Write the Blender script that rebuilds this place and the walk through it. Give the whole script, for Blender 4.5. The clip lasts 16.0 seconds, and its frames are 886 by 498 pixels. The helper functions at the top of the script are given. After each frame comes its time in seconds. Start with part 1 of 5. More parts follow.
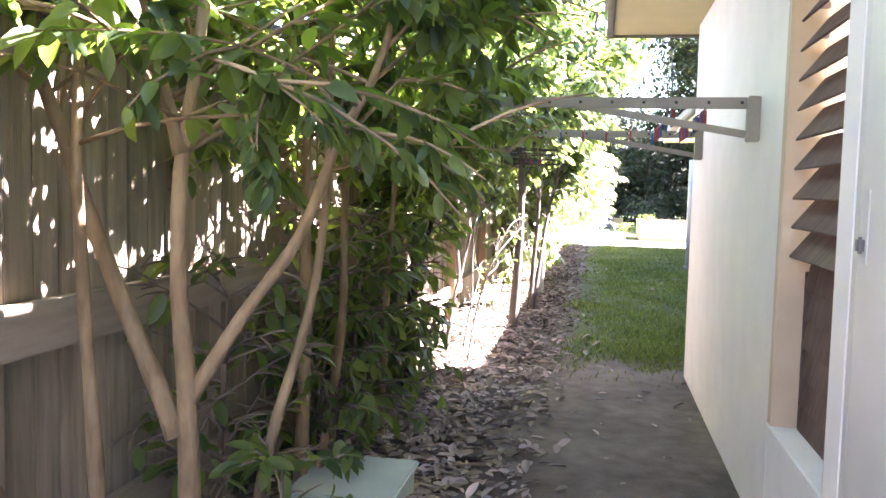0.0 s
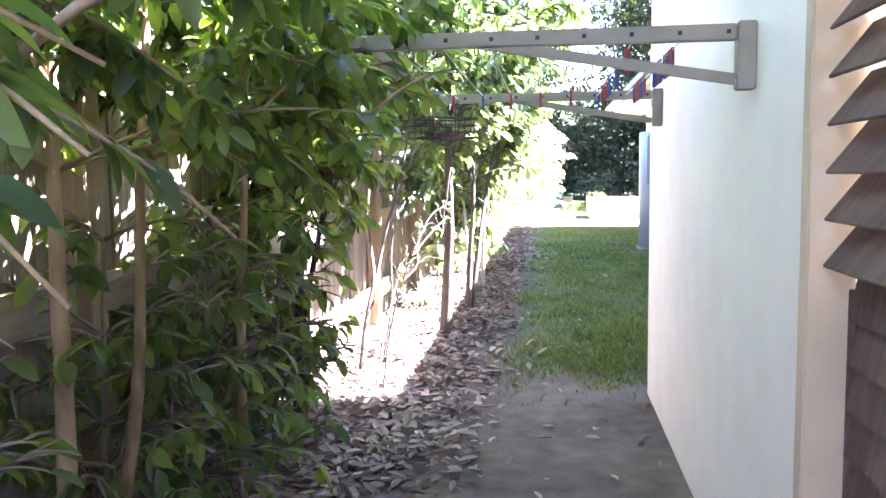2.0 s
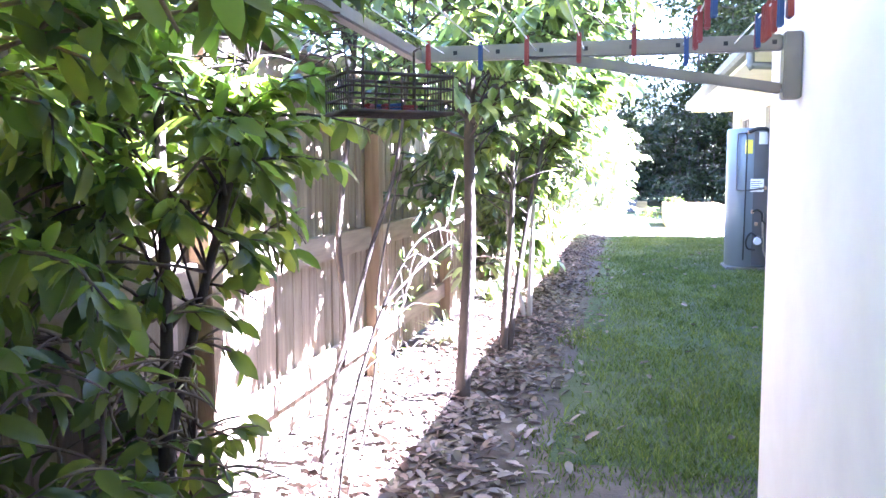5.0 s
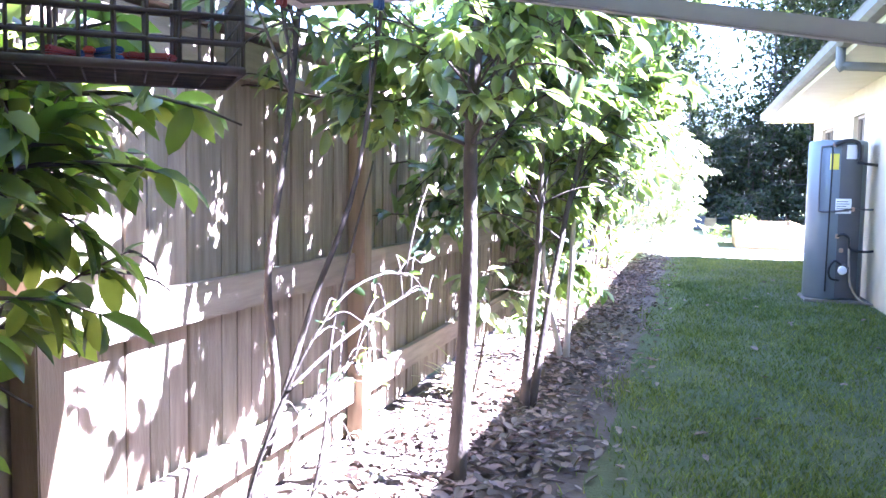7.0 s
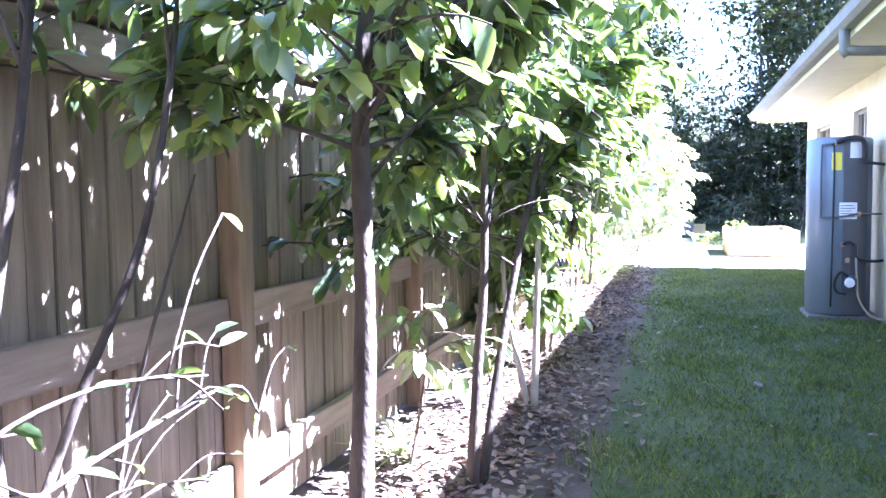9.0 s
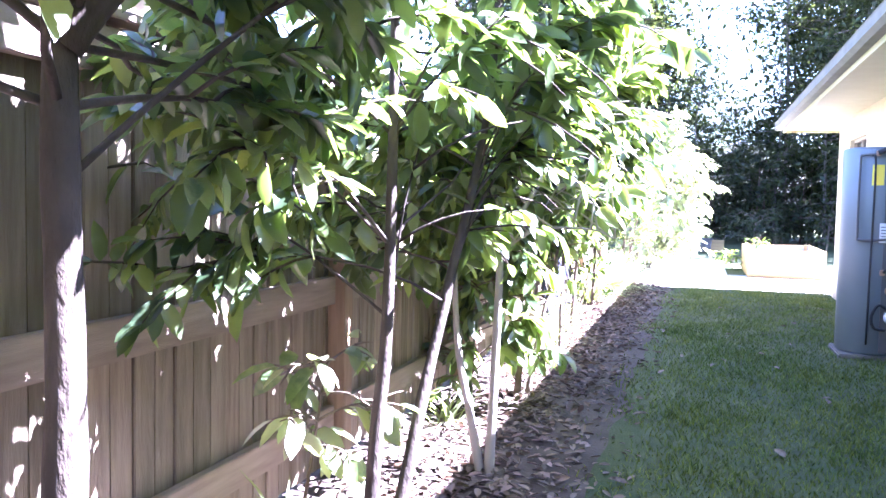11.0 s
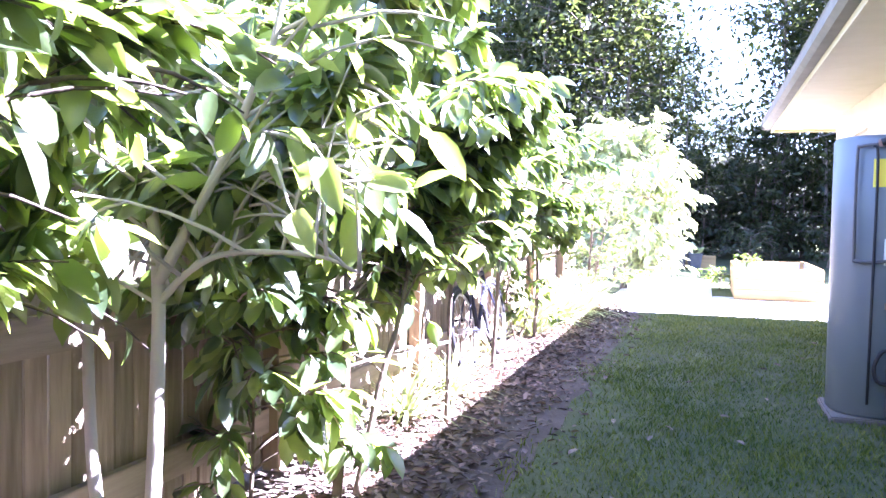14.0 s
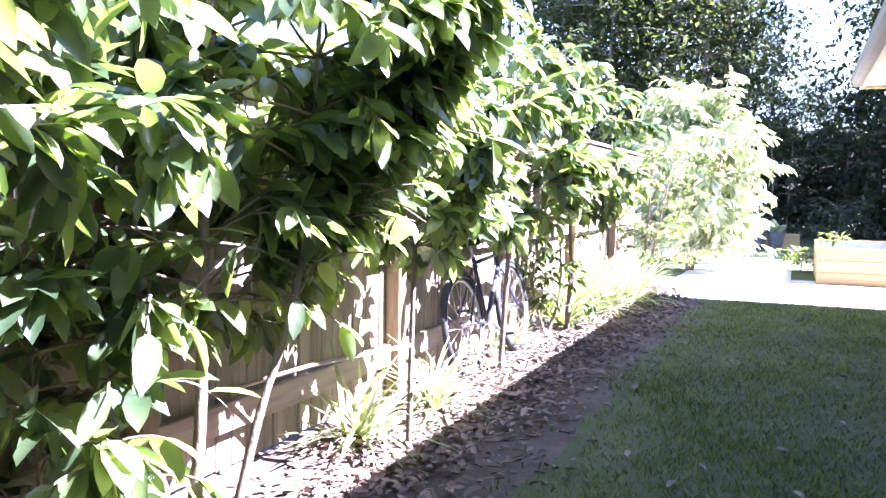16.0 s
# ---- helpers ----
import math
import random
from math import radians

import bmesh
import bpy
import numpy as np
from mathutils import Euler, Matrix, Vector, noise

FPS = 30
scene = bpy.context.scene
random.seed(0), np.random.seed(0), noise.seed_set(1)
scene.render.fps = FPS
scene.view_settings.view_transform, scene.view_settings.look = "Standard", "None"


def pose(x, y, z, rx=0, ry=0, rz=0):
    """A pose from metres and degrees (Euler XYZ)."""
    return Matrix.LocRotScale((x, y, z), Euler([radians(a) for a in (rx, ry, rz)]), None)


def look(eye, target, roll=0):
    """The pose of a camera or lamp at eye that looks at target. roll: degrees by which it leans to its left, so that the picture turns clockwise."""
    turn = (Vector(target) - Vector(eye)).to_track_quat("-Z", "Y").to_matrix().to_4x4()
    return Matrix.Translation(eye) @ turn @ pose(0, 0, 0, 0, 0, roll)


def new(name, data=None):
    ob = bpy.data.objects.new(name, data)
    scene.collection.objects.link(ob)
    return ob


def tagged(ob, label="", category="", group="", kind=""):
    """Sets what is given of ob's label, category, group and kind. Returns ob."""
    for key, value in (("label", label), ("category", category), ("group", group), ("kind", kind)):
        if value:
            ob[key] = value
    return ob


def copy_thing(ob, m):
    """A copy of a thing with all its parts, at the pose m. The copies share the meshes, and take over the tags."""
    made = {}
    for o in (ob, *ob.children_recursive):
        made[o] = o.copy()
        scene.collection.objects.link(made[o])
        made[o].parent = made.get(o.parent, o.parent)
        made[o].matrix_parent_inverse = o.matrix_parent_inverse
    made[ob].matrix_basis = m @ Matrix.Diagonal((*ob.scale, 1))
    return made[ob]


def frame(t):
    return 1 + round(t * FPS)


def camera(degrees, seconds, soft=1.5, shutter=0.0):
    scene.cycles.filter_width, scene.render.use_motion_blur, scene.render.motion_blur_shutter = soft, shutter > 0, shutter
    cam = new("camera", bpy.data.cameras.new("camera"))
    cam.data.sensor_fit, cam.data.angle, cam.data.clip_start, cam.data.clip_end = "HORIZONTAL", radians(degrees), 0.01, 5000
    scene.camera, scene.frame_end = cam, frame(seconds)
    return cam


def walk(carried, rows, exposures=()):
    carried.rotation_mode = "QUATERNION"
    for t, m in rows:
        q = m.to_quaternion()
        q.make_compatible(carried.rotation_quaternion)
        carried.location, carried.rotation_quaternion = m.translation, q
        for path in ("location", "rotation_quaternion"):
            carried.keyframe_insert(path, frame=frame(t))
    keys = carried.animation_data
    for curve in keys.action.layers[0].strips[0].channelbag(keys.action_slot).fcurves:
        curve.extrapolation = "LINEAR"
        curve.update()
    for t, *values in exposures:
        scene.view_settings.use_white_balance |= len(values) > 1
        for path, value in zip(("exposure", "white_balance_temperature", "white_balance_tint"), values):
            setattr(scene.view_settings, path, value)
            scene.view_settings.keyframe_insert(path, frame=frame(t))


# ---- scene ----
# ---- camera and walk ----
cam = camera(56.9, 16.0)
PATH = [
    (0, (0.030, 0.270, 1.275), (-0.337, 2.231, 1.130), 1.4),
    (0.5, (-0.004, 0.566, 1.274), (-0.265, 2.542, 1.112), -0.9),
    (1, (0.050, 0.882, 1.282), (-0.380, 2.829, 1.122), 0.1),
    (1.5, (0.101, 1.134, 1.279), (-0.277, 3.088, 1.077), -0.4),
    (2, (0.104, 1.443, 1.283), (-0.151, 3.418, 1.097), -0.7),
    (2.5, (0.125, 1.735, 1.286), (-0.188, 3.706, 1.152), -0.2),
    (3, (0.142, 2.031, 1.292), (-0.252, 3.982, 1.090), 0.6),
    (3.5, (0.164, 2.323, 1.288), (-0.188, 4.286, 1.132), -0.1),
    (5.8, (0.223, 3.688, 1.301), (-0.352, 5.594, 1.102), 1.1),
    (6, (0.253, 3.815, 1.305), (-0.37, 5.708, 1.135), 2.0),
    (6.5, (0.26, 4.009, 1.322), (-0.363, 5.897, 1.106), 2.4),
    (7, (0.26, 4.306, 1.318), (-0.32, 6.214, 1.159), 0.9),
    (7.5, (0.252, 4.643, 1.311), (-0.311, 6.557, 1.179), 2.3),
    (8, (0.292, 4.825, 1.349), (-0.32, 6.725, 1.232), 2.7),
    (8.5, (0.266, 5.131, 1.352), (-0.297, 7.047, 1.256), -0.1),
    (8.7, (0.266, 5.24, 1.341), (-0.293, 7.156, 1.206), -0.7),
    (10.8, (0.312, 6.497, 1.344), (-0.259, 8.412, 1.269), 0.9),
    (11, (0.335, 6.619, 1.341), (-0.265, 8.524, 1.224), 1.1),
    (11.5, (0.372, 6.977, 1.312), (-0.148, 8.907, 1.231), 1.0),
    (12, (0.451, 7.274, 1.304), (-0.012, 9.217, 1.185), -0.9),
    (12.5, (0.529, 7.669, 1.329), (-0.052, 9.577, 1.195), 1.3),
    (13, (0.556, 7.991, 1.292), (-0.03, 9.903, 1.252), -0.1),
    (13.5, (0.625, 8.36, 1.301), (0.041, 10.27, 1.199), -0.8),
    (14, (0.738, 8.738, 1.323), (0.126, 10.64, 1.24), 1.0),
    (14.5, (0.801, 9.047, 1.307), (0.162, 10.941, 1.229), 0.9),
    (15, (0.884, 9.357, 1.315), (0.202, 11.234, 1.219), -1.0),
    (15.5, (0.948, 9.743, 1.308), (0.125, 11.561, 1.169), 0.9),
    (16, (0.906, 10.095, 1.27), (0.115, 11.927, 1.13), 0.8),
]

walk(cam, [(t, look(eye, target, roll)) for t, eye, target, roll in PATH],
     exposures=[(0, 5.5, 6150, 30), (2.0, 5.75, 5600, 30), (3.5, 5.95, 5350, 35), (6.0, 5.6, 5050, 33), (8.5, 5.2, 4950, 33), (11.0, 5.1, 5100, 39), (12.5, 5.0, 5200, 41), (14.5, 4.9, 5300, 43), (16.0, 4.35, 5350, 37)])

# ---- world, sun ----
TO_SUN = Vector((2.22, 0.80, 2.736)).normalized()
world = bpy.data.worlds.new("sky")
scene.world = world
world.use_nodes = True
wn = world.node_tree.nodes
sky = wn.new("ShaderNodeTexSky")
sky.sky_type = "NISHITA"
sky.sun_disc = False
sky.sun_elevation = math.asin(TO_SUN.z)
sky.sun_rotation = math.atan2(TO_SUN.x, TO_SUN.y)
sky.dust_density = 0.5
world.node_tree.links.new(sky.outputs[0], wn["Background"].inputs[0])
wn["Background"].inputs[1].default_value = 0.05
sun = new("sun", bpy.data.lights.new("sun", "SUN"))
sun.data.energy, sun.data.angle, sun.data.color = 5.0, radians(0.53), (1.0, 0.96, 0.90)
sun.matrix_world = look(TO_SUN * 30, (0, 0, 0))

# ---- materials ----
def rgb(c):
    return (c[0], c[1], c[2], 1.0)


def mat(name, c1, c2, scale=8.0, rough=0.7, bump=0.25, bscale=80.0, stretch=(1, 1, 1), spec=0.3, island=0.0, vary=0.0,
        metal=0.0, blotch=0.5, thin=None, coat=0.0):
    """A node material: two scales of noise between two colours, a fine bump, and variation from piece to piece."""
    m = bpy.data.materials.new(name)
    m.use_nodes = True
    n, link = m.node_tree.nodes, m.node_tree.links.new
    b = n["Principled BSDF"]
    co = n.new("ShaderNodeTexCoord")
    info = n.new("ShaderNodeObjectInfo")
    shift = n.new("ShaderNodeMath")
    shift.operation = "MULTIPLY"
    shift.inputs[1].default_value = 31.7
    link(info.outputs["Random"], shift.inputs[0])
    mp = n.new("ShaderNodeMapping")
    mp.inputs["Scale"].default_value = stretch
    link(co.outputs["Object"], mp.inputs["Vector"])
    link(shift.outputs[0], mp.inputs["Location"])
    fine = n.new("ShaderNodeTexNoise")
    fine.inputs["Scale"].default_value, fine.inputs["Detail"].default_value = scale, 7
    link(mp.outputs[0], fine.inputs["Vector"])
    big = n.new("ShaderNodeTexNoise")
    big.inputs["Scale"].default_value, big.inputs["Detail"].default_value = scale / 7, 3
    link(mp.outputs[0], big.inputs["Vector"])
    mixf = n.new("ShaderNodeMix")
    mixf.inputs[0].default_value = blotch
    link(fine.outputs["Fac"], mixf.inputs[2])
    link(big.outputs["Fac"], mixf.inputs[3])
    ramp = n.new("ShaderNodeValToRGB")
    ramp.color_ramp.elements[0].position, ramp.color_ramp.elements[1].position = 0.36, 0.64
    ramp.color_ramp.elements[0].color, ramp.color_ramp.elements[1].color = rgb(c1), rgb(c2)
    link(mixf.outputs[0], ramp.inputs[0])
    col = ramp.outputs[0]
    if island or vary:
        hsv = n.new("ShaderNodeHueSaturation")
        rnd = info.outputs["Random"]
        if island:
            rnd = n.new("ShaderNodeNewGeometry").outputs["Random Per Island"]
        val = n.new("ShaderNodeMapRange")
        val.inputs[3].default_value, val.inputs[4].default_value = 1 - (island or vary), 1 + (island or vary)
        link(rnd, val.inputs[0])
        link(val.outputs[0], hsv.inputs["Value"])
        hue = n.new("ShaderNodeMapRange")
        hue.inputs[3].default_value, hue.inputs[4].default_value = 0.5 + 0.05 * (island or vary), 0.5 - 0.05 * (island or vary)
        link(rnd, hue.inputs[0])
        link(hue.outputs[0], hsv.inputs["Hue"])
        link(col, hsv.inputs["Color"])
        col = hsv.outputs[0]
    link(col, b.inputs["Base Color"])
    b.inputs["Roughness"].default_value = rough
    b.inputs["Metallic"].default_value = metal
    b.inputs["Specular IOR Level"].default_value = spec
    b.inputs["Coat Weight"].default_value = coat
    if bump:
        bn = n.new("ShaderNodeTexNoise")
        bn.inputs["Scale"].default_value, bn.inputs["Detail"].default_value = bscale, 4
        link(mp.outputs[0], bn.inputs["Vector"])
        bp = n.new("ShaderNodeBump")
        bp.inputs["Strength"].default_value, bp.inputs["Distance"].default_value = bump, 0.01
        link(bn.outputs["Fac"], bp.inputs["Height"])
        link(bp.outputs[0], b.inputs["Normal"])
    if thin:
        tr = n.new("ShaderNodeBsdfTranslucent")
        tint = n.new("ShaderNodeMix")
        tint.data_type, tint.blend_type = "RGBA", "MULTIPLY"
        tint.inputs[0].default_value = 1.0
        tint.inputs[7].default_value = rgb(thin[1])
        link(col, tint.inputs[6])
        link(tint.outputs[2], tr.inputs[0])
        ms = n.new("ShaderNodeMixShader")
        ms.inputs[0].default_value = thin[0]
        link(b.outputs[0], ms.inputs[1])
        link(tr.outputs[0], ms.inputs[2])
        link(ms.outputs[0], n["Material Output"].inputs[0])
    return m


RENDER = mat("painted_render", (0.60, 0.575, 0.555), (0.68, 0.655, 0.635), 5, 0.75, 0.12, 240)
CREAMWALL = mat("cream_painted_render", (0.54, 0.46, 0.30), (0.61, 0.53, 0.36), 5, 0.75, 0.12, 240)
SOFFIT = mat("soffit_paint", (0.42, 0.375, 0.20), (0.48, 0.43, 0.245), 4, 0.6, 0.05)
# cream gutter paint, darkened to hold the shade under the eave
GUTTER = mat("shade_darkened_gutter_paint", (0.14, 0.135, 0.105), (0.19, 0.182, 0.145), 6, 0.7, 0.05, spec=0.15)
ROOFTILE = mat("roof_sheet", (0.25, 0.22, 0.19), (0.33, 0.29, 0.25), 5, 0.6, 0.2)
TRIM = mat("tan_frame_paint", (0.36, 0.275, 0.19), (0.43, 0.335, 0.235), 6, 0.5, 0.08)
BLADE = mat("brown_louvre_blade", (0.058, 0.037, 0.032), (0.125, 0.085, 0.074), 7, 0.6, 0.05, stretch=(1, 8, 1), spec=0.15)
# white door paint taken down to grey for the shade it stands in
DOORSHADED = mat("shade_greyed_door_paint", (0.42, 0.41, 0.39), (0.50, 0.49, 0.465), 4, 0.45, 0.05)
CHROME = mat("worn_metal", (0.5, 0.5, 0.5), (0.62, 0.62, 0.6), 20, 0.35, 0.05, metal=1.0)
ARMPAINT = mat("line_arm_paint", (0.21, 0.182, 0.155), (0.27, 0.236, 0.20), 12, 0.5, 0.08)
CORD = mat("line_cord", (0.7, 0.7, 0.68), (0.8, 0.8, 0.78), 40, 0.6, 0.0)
WOOD = mat("weathered_paling", (0.165, 0.130, 0.090), (0.315, 0.258, 0.192), 7, 0.85, 0.5, 60, stretch=(5, 5, 0.45), vary=0.22)
RAILWOOD = mat("fence_rail_timber", (0.205, 0.162, 0.122), (0.325, 0.262, 0.20), 7, 0.85, 0.4, 60, stretch=(5, 0.5, 5), vary=0.12)
POSTWOOD = mat("fence_post_timber", (0.19, 0.135, 0.085), (0.30, 0.218, 0.14), 7, 0.85, 0.4, 60, stretch=(5, 5, 0.5), vary=0.1)
SHEET = mat("zinc_sheet", (0.45, 0.48, 0.52), (0.58, 0.61, 0.65), 3, 0.45, 0.08, metal=0.3)
SOIL = mat("soil", (0.05, 0.038, 0.030), (0.11, 0.087, 0.070), 5, 0.95, 0.8, 45)
LAWN = mat("lawn_soil", (0.040, 0.060, 0.018), (0.080, 0.088, 0.036), 6, 0.95, 0.9, 70)
PATH_EARTH = mat("worn_earth_path", (0.062, 0.047, 0.037), (0.15, 0.118, 0.092), 9, 0.95, 0.6, 60)
PADSTONE = mat("aged_pad", (0.13, 0.115, 0.10), (0.22, 0.20, 0.175), 7, 0.95, 0.5, 60)
CONCRETE = mat("concrete", (0.42, 0.40, 0.37), (0.52, 0.50, 0.46), 4, 0.9, 0.3, 90)
FARGROUND = mat("far_ground", (0.05, 0.075, 0.03), (0.10, 0.11, 0.05), 0.8, 0.95, 0.6, 12)
GRASS = mat("grass_blade", (0.074, 0.118, 0.020), (0.155, 0.188, 0.042), 2.2, 0.55, 0.0, island=0.45, thin=(0.3, (1.3, 1.3, 0.7)))
# pale dry leaves, lightened further for the sun on the near bed
LITTERPALE = mat("sun_lightened_dry_leaf", (0.085, 0.064, 0.052), (0.42, 0.345, 0.295), 3, 0.7, 0.2, 60, island=0.5, thin=(0.12, (1.2, 1.0, 0.8)))
LITTER = mat("dry_leaf", (0.045, 0.032, 0.025), (0.28, 0.215, 0.17), 3, 0.7, 0.2, 60, island=0.5, thin=(0.12, (1.2, 1.0, 0.8)))
LEAF = mat("glossy_leaf", (0.045, 0.076, 0.034), (0.106, 0.145, 0.062), 6, 0.33, 0.2, 50, spec=1.0, island=0.55, thin=(0.46, (3.1, 3.0, 1.1)))
LEAFDARK = mat("shrub_leaf", (0.042, 0.070, 0.026), (0.080, 0.122, 0.042), 6, 0.38, 0.1, 60, spec=0.6, island=0.45, thin=(0.52, (3.4, 3.1, 1.0)))
# leaf green lifted to near white: the sun's glare is in the colour
LEAFSUNPALE = mat("sun_paled_leaf", (0.24, 0.28, 0.17), (0.37, 0.41, 0.27), 6, 0.3, 0.1, 60, spec=0.8, island=0.3, thin=(0.35, (1.7, 1.7, 0.8)))
# forest foliage darkened to include the shade under the canopy
FORESTLEAF = mat("shade_darkened_forest_leaf", (0.024, 0.034, 0.018), (0.052, 0.068, 0.032), 2, 0.5, 0.0, island=0.5, thin=(0.4, (2.2, 2.2, 0.9)))
# near-black mottle: the gloom between far trees, put into the colour
WOODSSHADE = mat("woods_shade_backdrop", (0.012, 0.014, 0.010), (0.045, 0.050, 0.030), 1.6, 0.95, 1.0, 3)
# strap leaves lightened so the colour carries the strong sun on them
STRAP = mat("sun_whitened_strap", (0.17, 0.21, 0.10), (0.34, 0.37, 0.21), 6, 0.4, 0.05, island=0.3, thin=(0.35, (1.5, 1.5, 0.7)))
BARK = mat("grey_brown_bark", (0.10, 0.075, 0.055), (0.21, 0.165, 0.125), 14, 0.9, 0.7, 60, stretch=(1, 1, 0.5))
# bark colour lowered to put crown shade onto the thin stems
DARKBARK = mat("darkened_bark", (0.036, 0.028, 0.023), (0.10, 0.08, 0.064), 14, 0.9, 0.7, 60, stretch=(1, 1, 0.5))
TANBARK = mat("tan_smooth_bark", (0.12, 0.078, 0.044), (0.31, 0.215, 0.125), 16, 0.85, 0.8, 50, stretch=(1, 1, 0.4))
PALEBARK = mat("pale_bark", (0.30, 0.27, 0.23), (0.46, 0.42, 0.36), 6, 0.85, 0.5, 40, stretch=(1, 1, 0.4))
# pale trunk bark dimmed by the same forest shade
FORESTBARK = mat("shade_dimmed_forest_bark", (0.10, 0.088, 0.074), (0.20, 0.175, 0.15), 6, 0.9, 0.5, 40, stretch=(1, 1, 0.4))
DEADWOOD = mat("bleached_wood", (0.26, 0.215, 0.165), (0.45, 0.385, 0.31), 12, 0.85, 0.4, 50)
TANK = mat("tank_paint", (0.135, 0.165, 0.185), (0.165, 0.195, 0.215), 2, 0.35, 0.03, spec=0.5)
TANKDARK = mat("tank_cover_grey", (0.085, 0.085, 0.09), (0.115, 0.115, 0.12), 3, 0.45, 0.05)
BLACK = mat("black_rubber", (0.018, 0.018, 0.02), (0.035, 0.035, 0.037), 9, 0.6, 0.1)
COPPER = mat("copper_pipe", (0.40, 0.26, 0.18), (0.52, 0.36, 0.26), 12, 0.4, 0.1, metal=0.8)
YELLOW = mat("yellow_label", (0.75, 0.62, 0.06), (0.8, 0.68, 0.1), 5, 0.5, 0.0)
WHITE = mat("white_label", (0.78, 0.8, 0.82), (0.84, 0.85, 0.86), 5, 0.5, 0.0)
INK = mat("label_ink", (0.12, 0.13, 0.16), (0.16, 0.17, 0.2), 5, 0.6, 0.0)
SLEEPER = mat("new_sleeper_timber", (0.27, 0.19, 0.085), (0.37, 0.265, 0.125), 6, 0.8, 0.3, 50, stretch=(0.5, 0.5, 5), vary=0.1)
LINER = mat("grey_liner", (0.36, 0.38, 0.42), (0.46, 0.48, 0.52), 5, 0.5, 0.2, 30)
POTBLACK = mat("plastic_pot", (0.06, 0.06, 0.065), (0.10, 0.10, 0.105), 9, 0.5, 0.05)
BOXLID = mat("pale_green_lid", (0.40, 0.45, 0.40), (0.50, 0.55, 0.49), 5, 0.6, 0.15)
WIRE = mat("rusted_wire", (0.035, 0.028, 0.024), (0.09, 0.06, 0.045), 30, 0.7, 0.2)
BIKEPAINT = mat("dark_blue_bike_paint", (0.018, 0.02, 0.05), (0.03, 0.034, 0.08), 9, 0.4, 0.03, spec=0.6)
REDPEG = mat("red_plastic", (0.22, 0.035, 0.035), (0.30, 0.05, 0.045), 9, 0.4, 0.0)
BLUEPEG = mat("blue_plastic", (0.03, 0.06, 0.17), (0.045, 0.085, 0.24), 9, 0.4, 0.0)
ROOMDARK = mat("room_lining", (0.30, 0.25, 0.20), (0.36, 0.30, 0.24), 4, 0.9, 0.0)
GLASS = mat("dark_window_glass", (0.03, 0.035, 0.04), (0.05, 0.055, 0.06), 2, 0.06, 0.0, spec=0.8)


# ---- mesh helpers ----
def mesh_of(name, verts, faces, material, smooth=False):
    me = bpy.data.meshes.new(name)
    me.from_pydata([tuple(v) for v in verts], [], [tuple(f) for f in faces])
    if smooth:
        me.shade_smooth()
    me.materials.append(material)
    return me


def part_mesh(name, me, parent, label="", m=None):
    ob = new(name, me)
    ob.parent = parent
    if m is not None:
        ob.matrix_basis = m
    if label:
        ob["label"] = label
    return ob


def part(name, bm, material, parent, label="", smooth=False):
    """Links a bmesh as one mesh object under a thing or a part."""
    me = bpy.data.meshes.new(name)
    bm.to_mesh(me)
    bm.free()
    if smooth:
        me.shade_smooth()
    me.materials.append(material)
    return part_mesh(name, me, parent, label)


def thing(name, x=0.0, y=0.0, z=0.0, label="", category="", group="", kind=""):
    ob = new(name)
    ob.location = (x, y, z)
    ob.empty_display_size = 0.1
    return tagged(ob, label, category, group, kind)


def box(bm, x0, x1, y0, y1, z0, z1, bevel=0.0, m=None):
    r = bmesh.ops.create_cube(bm, size=1.0)
    vs = r["verts"]
    bmesh.ops.transform(bm, matrix=Matrix.Translation(((x0 + x1) / 2, (y0 + y1) / 2, (z0 + z1) / 2)) @ Matrix.Diagonal((x1 - x0, y1 - y0, z1 - z0, 1)), verts=vs)
    if bevel:
        es = list({e for v in vs for e in v.link_edges})
        vs = bmesh.ops.bevel(bm, geom=es, offset=bevel, segments=2, affect="EDGES")["verts"]
    if m is not None:
        bmesh.ops.transform(bm, matrix=m, verts=vs)
    return bm


def boxed(*args, **kw):
    return box(bmesh.new(), *args, **kw)


def solid(name, x0, x1, y0, y1, z0, z1, material, bevel=0.0, label="", category="", kind="structure"):
    me = bpy.data.meshes.new(name)
    bm = boxed(x0, x1, y0, y1, z0, z1, bevel=bevel)
    bm.to_mesh(me)
    bm.free()
    me.materials.append(material)
    return tagged(new(name, me), label, category, "", kind)


def tube_data(points, radii, sides=7, start=0):
    """Vertices and faces of a tapered tube along points."""
    pts = [Vector(p) for p in points]
    verts, faces = [], []
    side = None
    for i, p in enumerate(pts):
        d = (pts[min(i + 1, len(pts) - 1)] - pts[max(i - 1, 0)]).normalized()
        if side is None:
            side = d.orthogonal().normalized()
        side = (side - d * side.dot(d)).normalized()
        up = d.cross(side)
        for k in range(sides):
            a = 2 * math.pi * k / sides
            verts.append(p + (side * math.cos(a) + up * math.sin(a)) * radii[i])
    n = len(pts)
    for i in range(n - 1):
        for k in range(sides):
            a, b = start + i * sides + k, start + i * sides + (k + 1) % sides
            faces.append((a, b, b + sides, a + sides))
    faces.append(tuple(start + k for k in reversed(range(sides))))
    faces.append(tuple(start + (n - 1) * sides + k for k in range(sides)))
    return verts, faces


def tube_mesh(name, runs, material, sides=7):
    """One mesh from several tubes: runs of (points, radii)."""
    verts, faces = [], []
    for pts, rad in runs:
        v, f = tube_data(pts, rad, sides, len(verts))
        verts += v
        faces += f
    return mesh_of(name, verts, faces, material, True)


